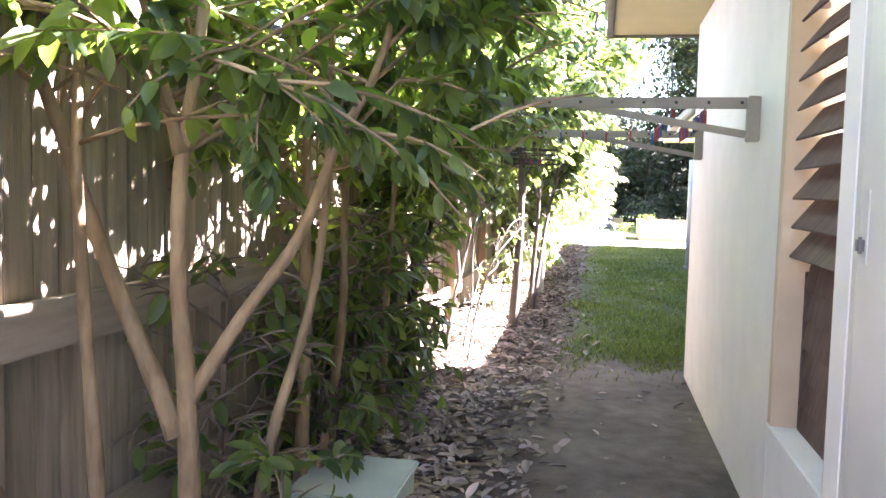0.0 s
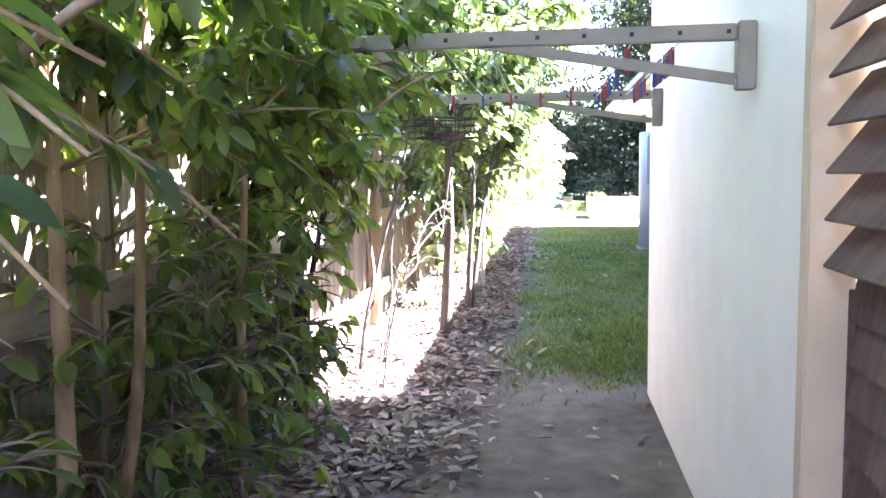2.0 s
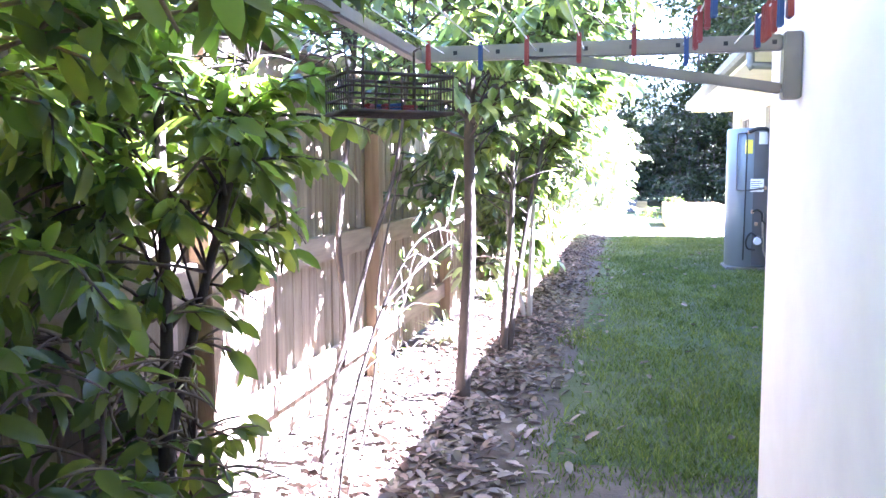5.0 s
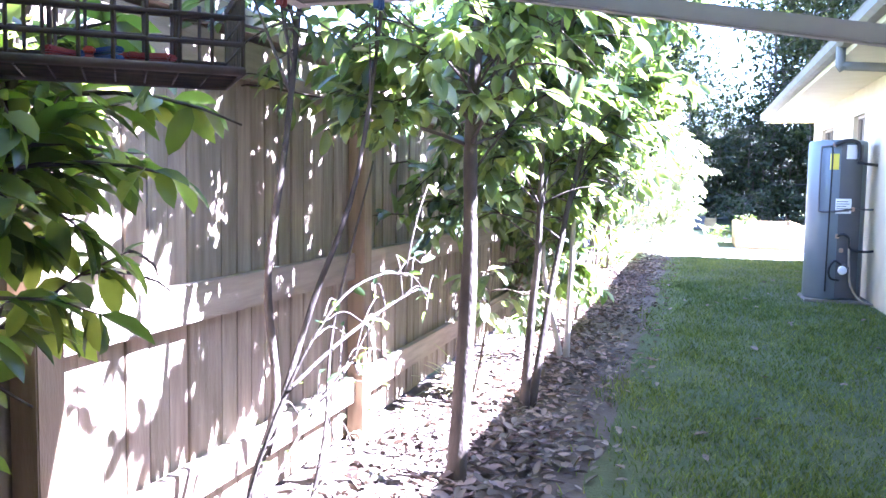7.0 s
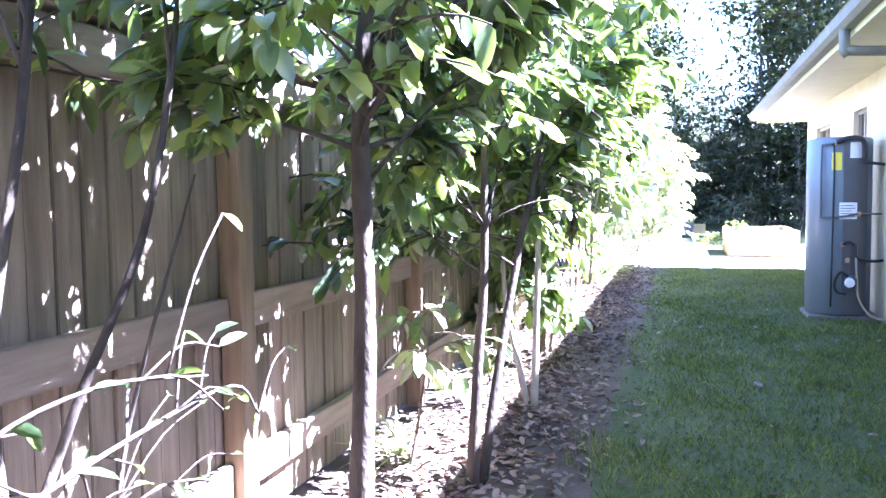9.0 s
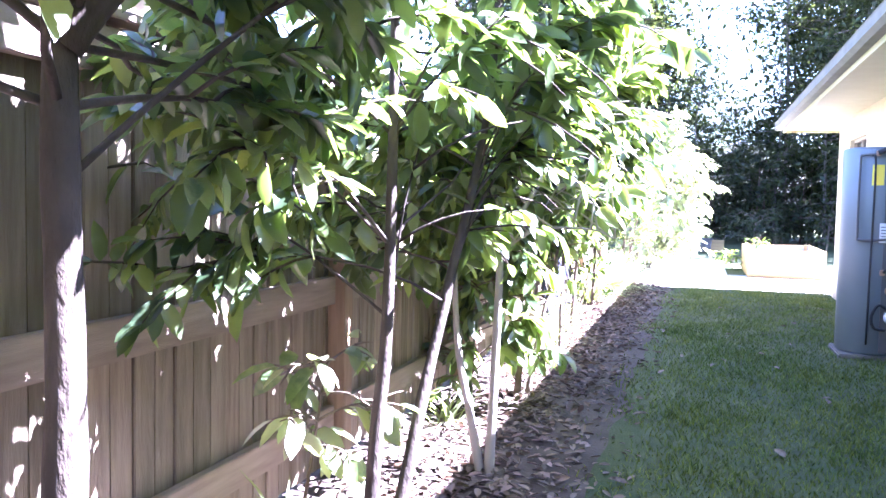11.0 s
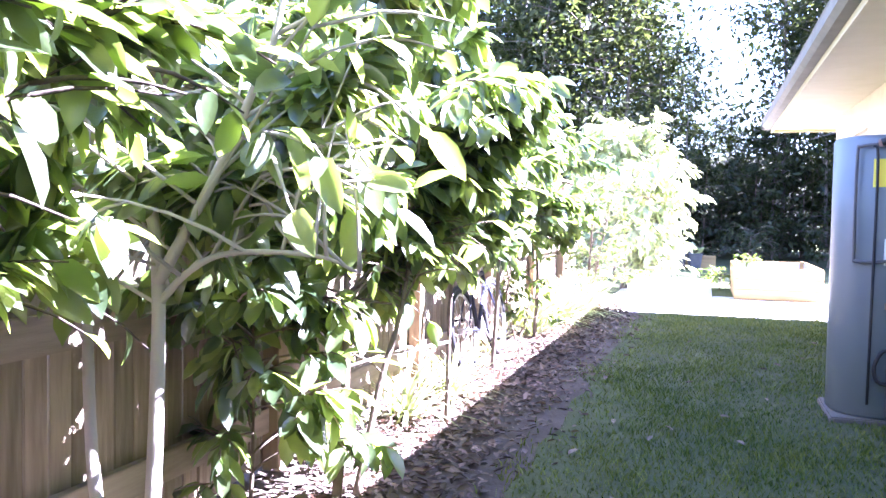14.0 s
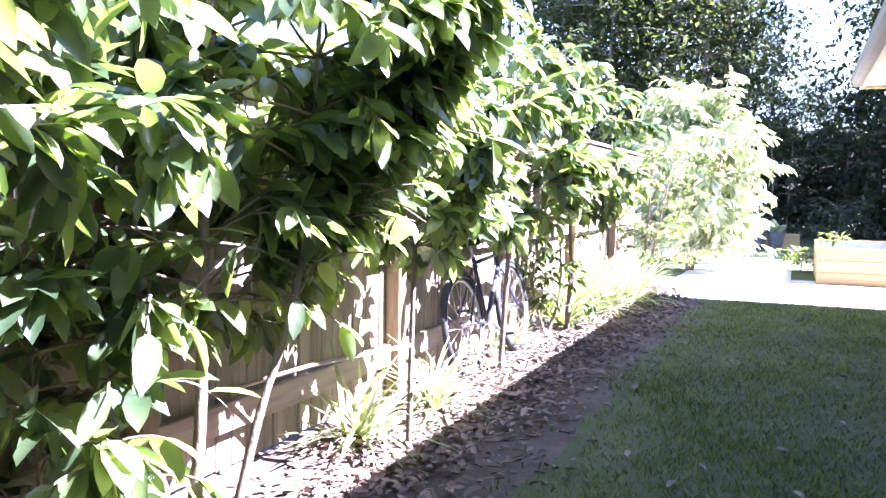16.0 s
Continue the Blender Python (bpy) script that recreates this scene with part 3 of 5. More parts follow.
def water_heater():
    t = thing("hot_water_tank", 1.865, 14.88, 0.05, "tall blue-grey hot water cylinder on a concrete pad", "water heater")
    r, h = 0.315, 1.84
    n = 64
    prof = [(0.0, 0.0), (r - 0.02, 0.0), (r, 0.02), (r, h - 0.03), (r - 0.012, h - 0.008), (r - 0.05, h), (0.0, h + 0.012)]
    v, f = [], []
    for a, z in prof:
        for k in range(n):
            an = 2 * math.pi * k / n
            v.append((a * math.cos(an), a * math.sin(an), z))
    for i in range(len(prof) - 1):
        for k in range(n):
            f.append((i * n + k, i * n + (k + 1) % n, (i + 1) * n + (k + 1) % n, (i + 1) * n + k))
    body = mesh_of("tank_body", v, f, TANK, True)
    part_mesh("tank_body", body, t)

    def curved(name, a0, a1, z0, z1, dr, material, parent, label=""):
        vv, ff = [], []
        m = 10
        for z in (z0, z1):
            for k in range(m + 1):
                a = radians(a0 + (a1 - a0) * k / m)
                for q in (r + 0.001, r + dr):
                    vv.append((q * math.cos(a), q * math.sin(a), z))
        w = 2 * (m + 1)
        for k in range(m):
            i = 2 * k
            ff += [(i + 1, i + 3, w + i + 3, w + i + 1), (i, i + 1, i + 3, i + 2)[::-1], (w + i, w + i + 1, w + i + 3, w + i + 2), (i + 2, i, w + i, w + i + 2)]
        ff += [(0, 1, w + 1, w), (w - 1, w - 2, 2 * w - 2, 2 * w - 1)]
        return part_mesh(name, mesh_of(name, vv, ff, material), parent, label)

    cover = curved("service_cover", -92, -45, 0.03, h - 0.06, 0.012, TANKDARK, t, "darker grey service cover strip")
    curved("energy_label", -112, -95, 1.50, 1.68, 0.003, YELLOW, t, "yellow rating label")
    lab = curved("data_label", -98, -68, 1.00, 1.17, 0.015, WHITE, t, "white data label")
    for k in range(5):
        curved("print_line", -96, -72 - 3 * (k % 3), 1.025 + k * 0.027, 1.033 + k * 0.027, 0.0165, INK, lab)
    curved("top_label", -82, -55, 1.62, 1.78, 0.015, WHITE, t, "white printed notice")

    def ring(a, z, d=0.03):
        an = radians(a)
        return ((r + d) * math.cos(an), (r + d) * math.sin(an), z)

    pipe("cable", smooth_line([ring(-112, 1.76), ring(-108, 1.74), ring(-107, 1.5), ring(-108, 0.8), ring(-109, 0.1)], 3), 0.009, BLACK, t)
    pipe("relief_pipe", smooth_line([ring(-106, 1.77), ring(-124, 1.76), ring(-128, 1.70), ring(-128, 1.1), ring(-124, 1.02), ring(-90, 1.03), ring(-70, 1.05), (0.36, -0.25, 1.05)], 4), 0.011, TANKDARK, t)
    pipe("lagged_pipe", smooth_line([ring(-104, 1.78, 0.05), ring(-85, 1.82, 0.06), ring(-66, 1.80, 0.06), ring(-62, 1.68, 0.06), ring(-62, 1.60, 0.05)], 4), 0.024, BLACK, t, "black foam lagged pipe")
    pipe("inlet_pipe", [ring(-62, 1.58, 0.03), (0.30, -0.28, 1.56), (0.415, -0.22, 1.55)], 0.016, BLACK, t)
    pipe("valve_pipe", smooth_line([ring(-92, 0.74), ring(-84, 0.77, 0.06), ring(-74, 0.72, 0.06), ring(-70, 0.60, 0.05), (0.28, -0.30, 0.57), (0.415, -0.24, 0.58)], 4), 0.015, BLACK, t)
    pipe("drain_pipe", smooth_line([ring(-72, 0.72, 0.05), ring(-70, 0.4, 0.05), ring(-66, 0.18, 0.06), (0.25, -0.40, 0.02), (0.38, -0.42, -0.02)], 4), 0.013, DEADWOOD, t, "pale drain pipe")
    pump = part("pump", boxed(-0.05, 0.05, -0.05, 0.05, -0.06, 0.06, 0.02, m=pose(*ring(-80, 0.36, 0.06), 0, 0, 10)), TANKDARK, t)
    cap = bmesh.new()
    bmesh.ops.create_cone(cap, cap_ends=True, segments=16, radius1=0.05, radius2=0.045, depth=0.03, matrix=pose(*ring(-84, 0.36, 0.125), 90, 0, 10))
    part("pump_cap", cap, WHITE, pump, "pale round pump cap")
    pipe("pump_hose", smooth_line([ring(-84, 0.42, 0.07), ring(-95, 0.46, 0.06), ring(-103, 0.36, 0.06), ring(-100, 0.26, 0.06), ring(-86, 0.24, 0.06)], 4), 0.013, BLACK, t)
    for a, z in ((-92, 0.74), (-104, 1.78), (-84, 0.58), (-66, 1.05)):
        bm = boxed(-0.02, 0.02, -0.02, 0.02, -0.025, 0.025, 0.006, m=pose(*ring(a, z, 0.025)))
        part("brass_fitting", bm, COPPER, t)
    return t


solid("tank_pad", 1.54, 2.24, 14.56, 15.2, -0.1, 0.05, PADSTONE, 0.01, "small dark aged concrete pad under the tank", "slab")
water_heater()


# ---- timber fence ----
def fence():
    f = thing("timber_fence", -1.40, 0, 0, "weathered timber paling fence with two rails", "fence", "", "structure")
    for k in range(12):
        y = -2.6 + 2.15 * k
        part("fence_post", boxed(0.005, 0.095, y - 0.05, y + 0.05, -0.3, 1.80, 0.004), POSTWOOD, f)
        for z0, z1, nm in ((0.83, 0.965, "mid_rail"), (0.20, 0.33, "low_rail"), (1.70, 1.835, "top_rail")):
            part(nm, boxed(0.006, 0.048, y + 0.052, y + 2.098, z0, z1, 0.004), RAILWOOD, f)
        part("capping", boxed(-0.045, 0.075, y - 0.0, y + 2.148, 1.862, 1.892, 0.004), RAILWOOD, f)
    rng = random.Random(5)
    shared = []
    for k in range(5):
        bm = boxed(-0.016, 0.0, -0.052, 0.052, 0.02, 1.86, 0.003)
        me = bpy.data.meshes.new("paling")
        bm.to_mesh(me)
        bm.free()
        me.materials.append(WOOD)
        shared.append(me)
    y = -2.6
    while y < 22.9:
        m = pose(rng.choice((0.0, -0.004, -0.008)), y, rng.uniform(-0.01, 0.005), rng.uniform(-0.25, 0.25), 0, rng.uniform(-1, 1))
        part_mesh("paling", shared[rng.randrange(5)], f, m=m)
        y += rng.uniform(0.1065, 0.112)
    return f


# ---- neighbour's shed roof behind the fence ----
def shed():
    s = thing("neighbour_shed", -1.62, 2.0, 0, "neighbour's shed with a zinc corrugated roof", "shed")
    v, f = [], []
    n = 7 * 18
    for i in range(n + 1):
        y = i * 7.6 / n
        z = 0.010 * math.sin(2 * math.pi * y / 0.076)
        v += [(0.14, y, 2.02 + z), (-3.2, y, 2.9 + z), (0.14, y, 2.014 + z), (-3.2, y, 2.894 + z)]
    for i in range(n):
        a = 4 * i
        f += [(a, a + 4, a + 5, a + 1), (a + 2, a + 3, a + 7, a + 6), (a, a + 2, a + 6, a + 4)]
    part_mesh("corrugated_roof", mesh_of("corrugated_roof", v, f, SHEET), s)
    part("gutter_board", boxed(0.10, 0.15, 0, 7.6, 1.90, 2.0, 0.006), ROOFTILE, s, "dark brown eave gutter")
    part("shed_wall", boxed(-3.1, -0.08, 0.1, 7.5, 0.0, 1.98, 0.0), CREAMWALL, s)


shed()

# ---- row of broadleaf trees along the bed ----
def open_under(rng, p, odd):
    """The crowns are open below, on the lawn side, and end short of the path."""
    if p.x > 0.42 or p.x < -1.36:
        return False
    return p.z > 1.233 * (p.x + 1.40) + (0.42 if p.y < 9.3 else 0.15) or rng.random() < odd


def clear_of_path(rng, p, odd):
    """Near shrubs keep off the path."""
    return -1.37 < p.x < -0.28 + 0.38 * max(0.0, p.z - 1.75)


def short_of_clearing(rng, p, odd):
    """Leaves stop short of the clearing that opens on the fence."""
    return clear_of_path(rng, p, odd) and ((p.y < (5.8 if 0.95 < p.z < 1.6 else 5.4) and p.z > 0.4 and p.x < (-0.70 + 0.3 * max(0.0, p.z - 1.4) if p.z > 0.95 else -0.92)) or p.z > 2.45)


def by_the_fence(rng, p, odd):
    return -1.37 < p.x < -0.88 and p.y < 5.45


def before_clearing(rng, p, odd):
    return clear_of_path(rng, p, odd) and p.y < 5.0 + 0.35 * max(0.0, p.z - 1.6)


def past_clearing(rng, p, odd):
    return open_under(rng, p, odd) and (p.y > 7.0 or p.z > 2.1)


def high_only(rng, p, odd):
    return -1.36 < p.x < 0.1 and (p.z > 2.2 or rng.random() < 1.6 * odd)


ROW = "row of young broadleaf trees along the fence"
broadleaf_tree("broadleaf_tree", -0.70, 7.70, 11,
               [([(0, 0, -0.05), (0.03, 0.0, 0.5), (0.05, 0.0, 1.0), (0.045, 0.0, 1.6), (0.06, 0.06, 2.2), (0.0, 0.15, 3.7)], 0.046),
                ([(0.05, 0.0, 1.58), (0.16, 0.06, 1.74), (0.40, 0.14, 1.98), (0.62, 0.3, 2.4), (0.66, 0.4, 3.0)], 0.03)],
               64, 1.3, 1.2, 7000, 0.108, keep=past_clearing, elev=(-0.15, 0.8), bark=DARKBARK, label="young broadleaf tree with a forked dark trunk and glossy leaves", group=ROW, loose=30)
broadleaf_tree("broadleaf_tree", -0.66, 8.93, 12,
               [([(0.02, 0, -0.05), (0.05, 0.03, 0.6), (0.08, 0.05, 1.2), (0.07, 0.1, 3.4)], 0.031),
                ([(0.05, 0.05, -0.03), (0.11, 0.25, 0.6), (0.17, 0.42, 1.1), (0.28, 0.5, 1.8), (0.31, 0.6, 3.2)], 0.026)],
               52, 0.95, 1.1, 5600, 0.12, keep=open_under, bark=DARKBARK, label="young broadleaf tree with two slim dark leaning stems", group=ROW, loose=30)
broadleaf_tree("broadleaf_tree", -0.65, 10.46, 13,
               [([(0, 0, -0.05), (-0.08, 0.03, 0.3), (-0.15, 0.05, 0.6), (-0.18, 0.06, 0.95), (-0.22, 0.1, 1.5), (-0.25, 0.15, 2.9)], 0.024),
                ([(0.03, 0, -0.05), (0.04, 0.04, 0.5), (0.05, 0.05, 1.18), (-0.02, 0.06, 1.6), (-0.06, 0.1, 3.0)], 0.026),
                ([(0.05, 0.05, 1.14), (0.14, 0.04, 1.27), (0.24, 0.04, 1.44), (0.33, 0.04, 1.62), (0.40, 0.05, 1.82), (0.48, 0.1, 2.5)], 0.017),
                ([(0.05, 0.05, 1.08), (0.15, 0.04, 1.17), (0.27, 0.04, 1.22), (0.49, 0.06, 1.22), (0.6, 0.08, 1.18)], 0.011)],
               48, 1.0, 1.1, 5600, 0.13, keep=open_under, bark=PALEBARK, label="young broadleaf tree with a V of two slim pale stems", group=ROW, loose=40)
broadleaf_tree("broadleaf_tree", -0.84, 12.1, 14,
               [([(0, 0, -0.05), (0.02, 0.05, 0.5), (0.0, 0.1, 1.1), (0.02, 0.15, 2.25)], 0.026),
                ([(0.05, 0.1, -0.04), (0.12, 0.22, 0.5), (0.2, 0.35, 1.0), (0.25, 0.4, 1.9)], 0.02)],
               56, 0.8, 1.05, 6600, 0.145, keep=open_under, elev=(0.0, 0.6), label="leafy young broadleaf tree with low hanging branches", group=ROW, loose=50)
broadleaf_tree("broadleaf_tree", -0.80, 13.65, 15,
               [([(0, 0, -0.05), (0.0, 0.02, 0.5), (0.01, 0.03, 1.0), (0.03, 0.05, 1.8)], 0.018)],
               26, 0.9, 0.85, 2100, 0.15, keep=open_under, elev=(-0.1, 0.5), label="slim broadleaf sapling with large drooping leaves", group=ROW, loose=30)
broadleaf_tree("broadleaf_tree", -0.98, 15.5, 16,
               [([(0, 0, -0.05), (0.03, 0.02, 0.6), (0.05, 0.03, 1.2), (0.05, 0.05, 2.2)], 0.022)],
               26, 0.95, 0.85, 1900, 0.14, keep=open_under, elev=(-0.1, 0.5), label="slim broadleaf sapling with drooping leaves", group=ROW, loose=15)
broadleaf_tree("broadleaf_tree", -1.0, 17.4, 17,
               [([(0, 0, -0.05), (0.02, 0.02, 0.6), (0.0, 0.03, 1.2), (0.05, 0.05, 2.4)], 0.024)],
               26, 0.95, 0.95, 2000, 0.14, keep=open_under, elev=(-0.1, 0.5), label="broadleaf sapling near the end of the bed", group=ROW)

broadleaf_tree("low_broadleaf_bush", -1.08, 11.75, 18,
               [([(0, 0, -0.05), (0.02, 0.0, 0.3), (0.05, -0.05, 0.8)], 0.012)], 18, 0.2, 0.55, 420, 0.15,
               label="low broad-leaved bush against the fence", category="bush", droop=0.5, loose=20)
broadleaf_tree("low_broadleaf_bush", -1.0, 9.1, 19,
               [([(0, 0, -0.05), (0.05, 0.05, 0.3), (0.1, 0.1, 0.75)], 0.01)], 8, 0.45, 0.35, 55, 0.15,
               leaf=LEAFSUNPALE, label="low young plant with drooping glossy leaves", category="bush", droop=0.5, loose=15)

# ---- near shrubbery ----
def fan(*pts):
    """Stem points from (along the fan, depth, height)."""
    return [(a * 0.983, a * 0.184 + d, z) for a, d, z in pts]


broadleaf_tree("multi_stem_shrub", -1.0, 2.2, 21,
               [(fan((0, 0, -0.05), (0.01, 0, 0.4), (0.0, 0, 0.75), (-0.03, 0.02, 1.05), (-0.03, 0.04, 1.35), (0.03, 0.06, 1.9), (0.05, 0.1, 3.2)), 0.034),
                (fan((-0.02, 0, 0.62), (-0.2, 0.02, 1.03), (-0.3, 0.0, 1.35), (-0.42, 0.0, 1.8), (-0.5, 0.1, 2.9)), 0.028),
                (fan((-0.13, -0.15, -0.05), (-0.14, -0.15, 0.5), (-0.17, -0.15, 1.0), (-0.2, -0.12, 1.5), (-0.14, -0.1, 2.6)), 0.024),
                (fan((0.0, 0.0, 0.7), (0.13, 0.03, 0.93), (0.27, 0.05, 1.14), (0.36, 0.06, 1.38), (0.5, 0.1, 1.75), (0.6, 0.2, 2.8)), 0.021),
                (fan((-0.35, -0.1, -0.05), (-0.42, -0.1, 0.45), (-0.55, -0.08, 0.9), (-0.63, -0.05, 1.25), (-0.7, 0.0, 2.4)), 0.03),
                (fan((-0.03, 0.04, 1.35), (-0.12, 0.03, 1.75), (-0.17, 0.05, 2.7)), 0.021),
                (fan((0.05, 0.15, -0.05), (0.1, 0.3, 0.5), (0.2, 0.4, 1.0), (0.22, 0.45, 1.6), (0.2, 0.5, 2.6)), 0.02)],
               74, 1.35, 1.35, 9800, 0.082, keep=clear_of_path, bark=TANBARK, leaf=LEAFDARK,
               label="large multi-stemmed shrub with smooth tan stems", category="shrub", limb_r=0.25)
broadleaf_tree("low_leafy_shoot", -0.82, 2.3, 35,
               [([(0, 0, -0.05), (0.02, 0.02, 0.2), (0.03, 0.05, 0.5)], 0.009)],
               9, 0.15, 0.32, 150, 0.08, leaf=LEAFDARK, label="low green leafy shoots at the shrub's foot", category="shoot", droop=0.2)
broadleaf_tree("slim_sapling", -1.02, 4.25, 22,
               [([(0, 0, -0.05), (0.02, 0.0, 0.7), (0.05, 0.02, 1.4), (0.1, 0.1, 3.4)], 0.022)],
               58, 1.2, 1.05, 5600, 0.09, keep=before_clearing, bark=TANBARK, leaf=LEAFDARK, label="slim sapling with a straight tan stem", category="sapling", loose=10)
broadleaf_tree("forked_sapling", -1.13, 5.3, 23,
               [([(0, 0, -0.05), (0.02, 0.0, 0.6), (0.03, 0.0, 1.2), (0.0, 0.0, 3.6)], 0.03),
                ([(0.02, 0, 0.5), (0.1, 0.12, 1.0), (0.2, 0.25, 1.6), (0.25, 0.4, 2.4)], 0.018)],
               62, 0.8, 0.95, 6400, 0.10, keep=short_of_clearing, bark=DARKBARK, leaf=LEAFDARK, label="dark forked sapling with broad hanging leaves", category="sapling", loose=30)
broadleaf_tree("wispy_sapling", -1.10, 6.50, 24,
               [([(0, 0, -0.05), (0.03, 0.12, 0.35), (0.06, 0.2, 0.6), (0.02, 0.22, 1.0), (0.05, 0.3, 1.5), (0.08, 0.35, 2.1), (0.1, 0.4, 3.3)], 0.020),
                ([(0.05, 0.15, 0.42), (0.12, 0.35, 0.9), (0.22, 0.5, 1.35), (0.3, 0.55, 2.1), (0.35, 0.5, 3.0)], 0.013),
                ([(0.1, 0.25, -0.04), (0.14, 0.4, 0.4), (0.13, 0.5, 0.8), (0.2, 0.7, 1.4)], 0.010)],
               34, 1.5, 1.0, 4200, 0.085, keep=high_only, bark=DARKBARK, label="wispy sapling with thin curving stems darkened for shade", category="sapling")
broadleaf_tree("dense_shrub", -1.08, 3.25, 29,
               [([(0, 0, -0.05), (0.02, 0.0, 0.7), (0.0, 0.05, 1.5), (0.05, 0.1, 3.0)], 0.03),
                ([(0.03, 0.05, -0.04), (0.1, 0.2, 0.7), (0.05, 0.4, 1.5), (0.1, 0.6, 2.8)], 0.022)],
               58, 1.2, 1.1, 6200, 0.083, keep=clear_of_path, bark=TANBARK, leaf=LEAFDARK, label="dense leafy shrub against the fence", category="shrub", limb_r=0.3)
broadleaf_tree("low_bushy_plant", -1.18, 3.95, 34,
               [([(0, 0, -0.05), (0.02, 0.02, 0.35), (0.05, 0.05, 0.8)], 0.014)],
               18, 0.12, 0.5, 330, 0.10, leaf=LEAFDARK, label="low broad-leaved bush in the shade", category="bush", droop=0.5)
broadleaf_tree("low_bushy_plant", -1.22, 4.65, 25,
               [([(0, 0, -0.05), (0.02, 0.02, 0.25), (0.05, 0.05, 0.6)], 0.014)],
               14, 0.12, 0.42, 280, 0.10, leaf=LEAFDARK, label="low broad-leaved bush in the shade", category="bush", droop=0.5)
broadleaf_tree("low_bushy_plant", -1.1, 3.4, 26,
               [([(0, 0, -0.05), (0.02, 0.02, 0.25), (0.05, 0.05, 0.5)], 0.012)],
               14, 0.1, 0.45, 180, 0.085, leaf=LEAFDARK, label="low leafy bush in the shade", category="bush", droop=0.3)
for k, (px, py, hh, n) in enumerate(((-1.2, 2.75, 0.9, 120), (-1.2, 3.6, 1.1, 220), (-1.22, 4.35, 1.05, 260), (-1.16, 5.0, 0.85, 340), (-1.14, 5.42, 0.6, 260))):
    broadleaf_tree("shade_bush", px, py, 140 + k,
                   [([(0, 0, -0.05), (0.02, 0.02, hh * 0.4), (0.03, 0.05, hh)], 0.016)],
                   26, 0.15, 0.5, n, 0.10, leaf=LEAFDARK, label="dark leafy bush growing in the shade against the fence", category="bush",
                   group="bushes in the shade", droop=0.5, keep=by_the_fence)
broadleaf_tree("dark_twiggy_shrub", -1.15, 17.25, 150,
               [([(0, 0, -0.05), (0.1, 0.1, 0.4), (0.05, 0.2, 0.9)], 0.018), ([(0, 0, -0.05), (-0.1, -0.1, 0.4), (-0.05, -0.15, 0.8)], 0.014)],
               20, 0.2, 0.45, 420, 0.09, leaf=LEAFDARK, label="dark twiggy shrub against the fence", category="shrub")


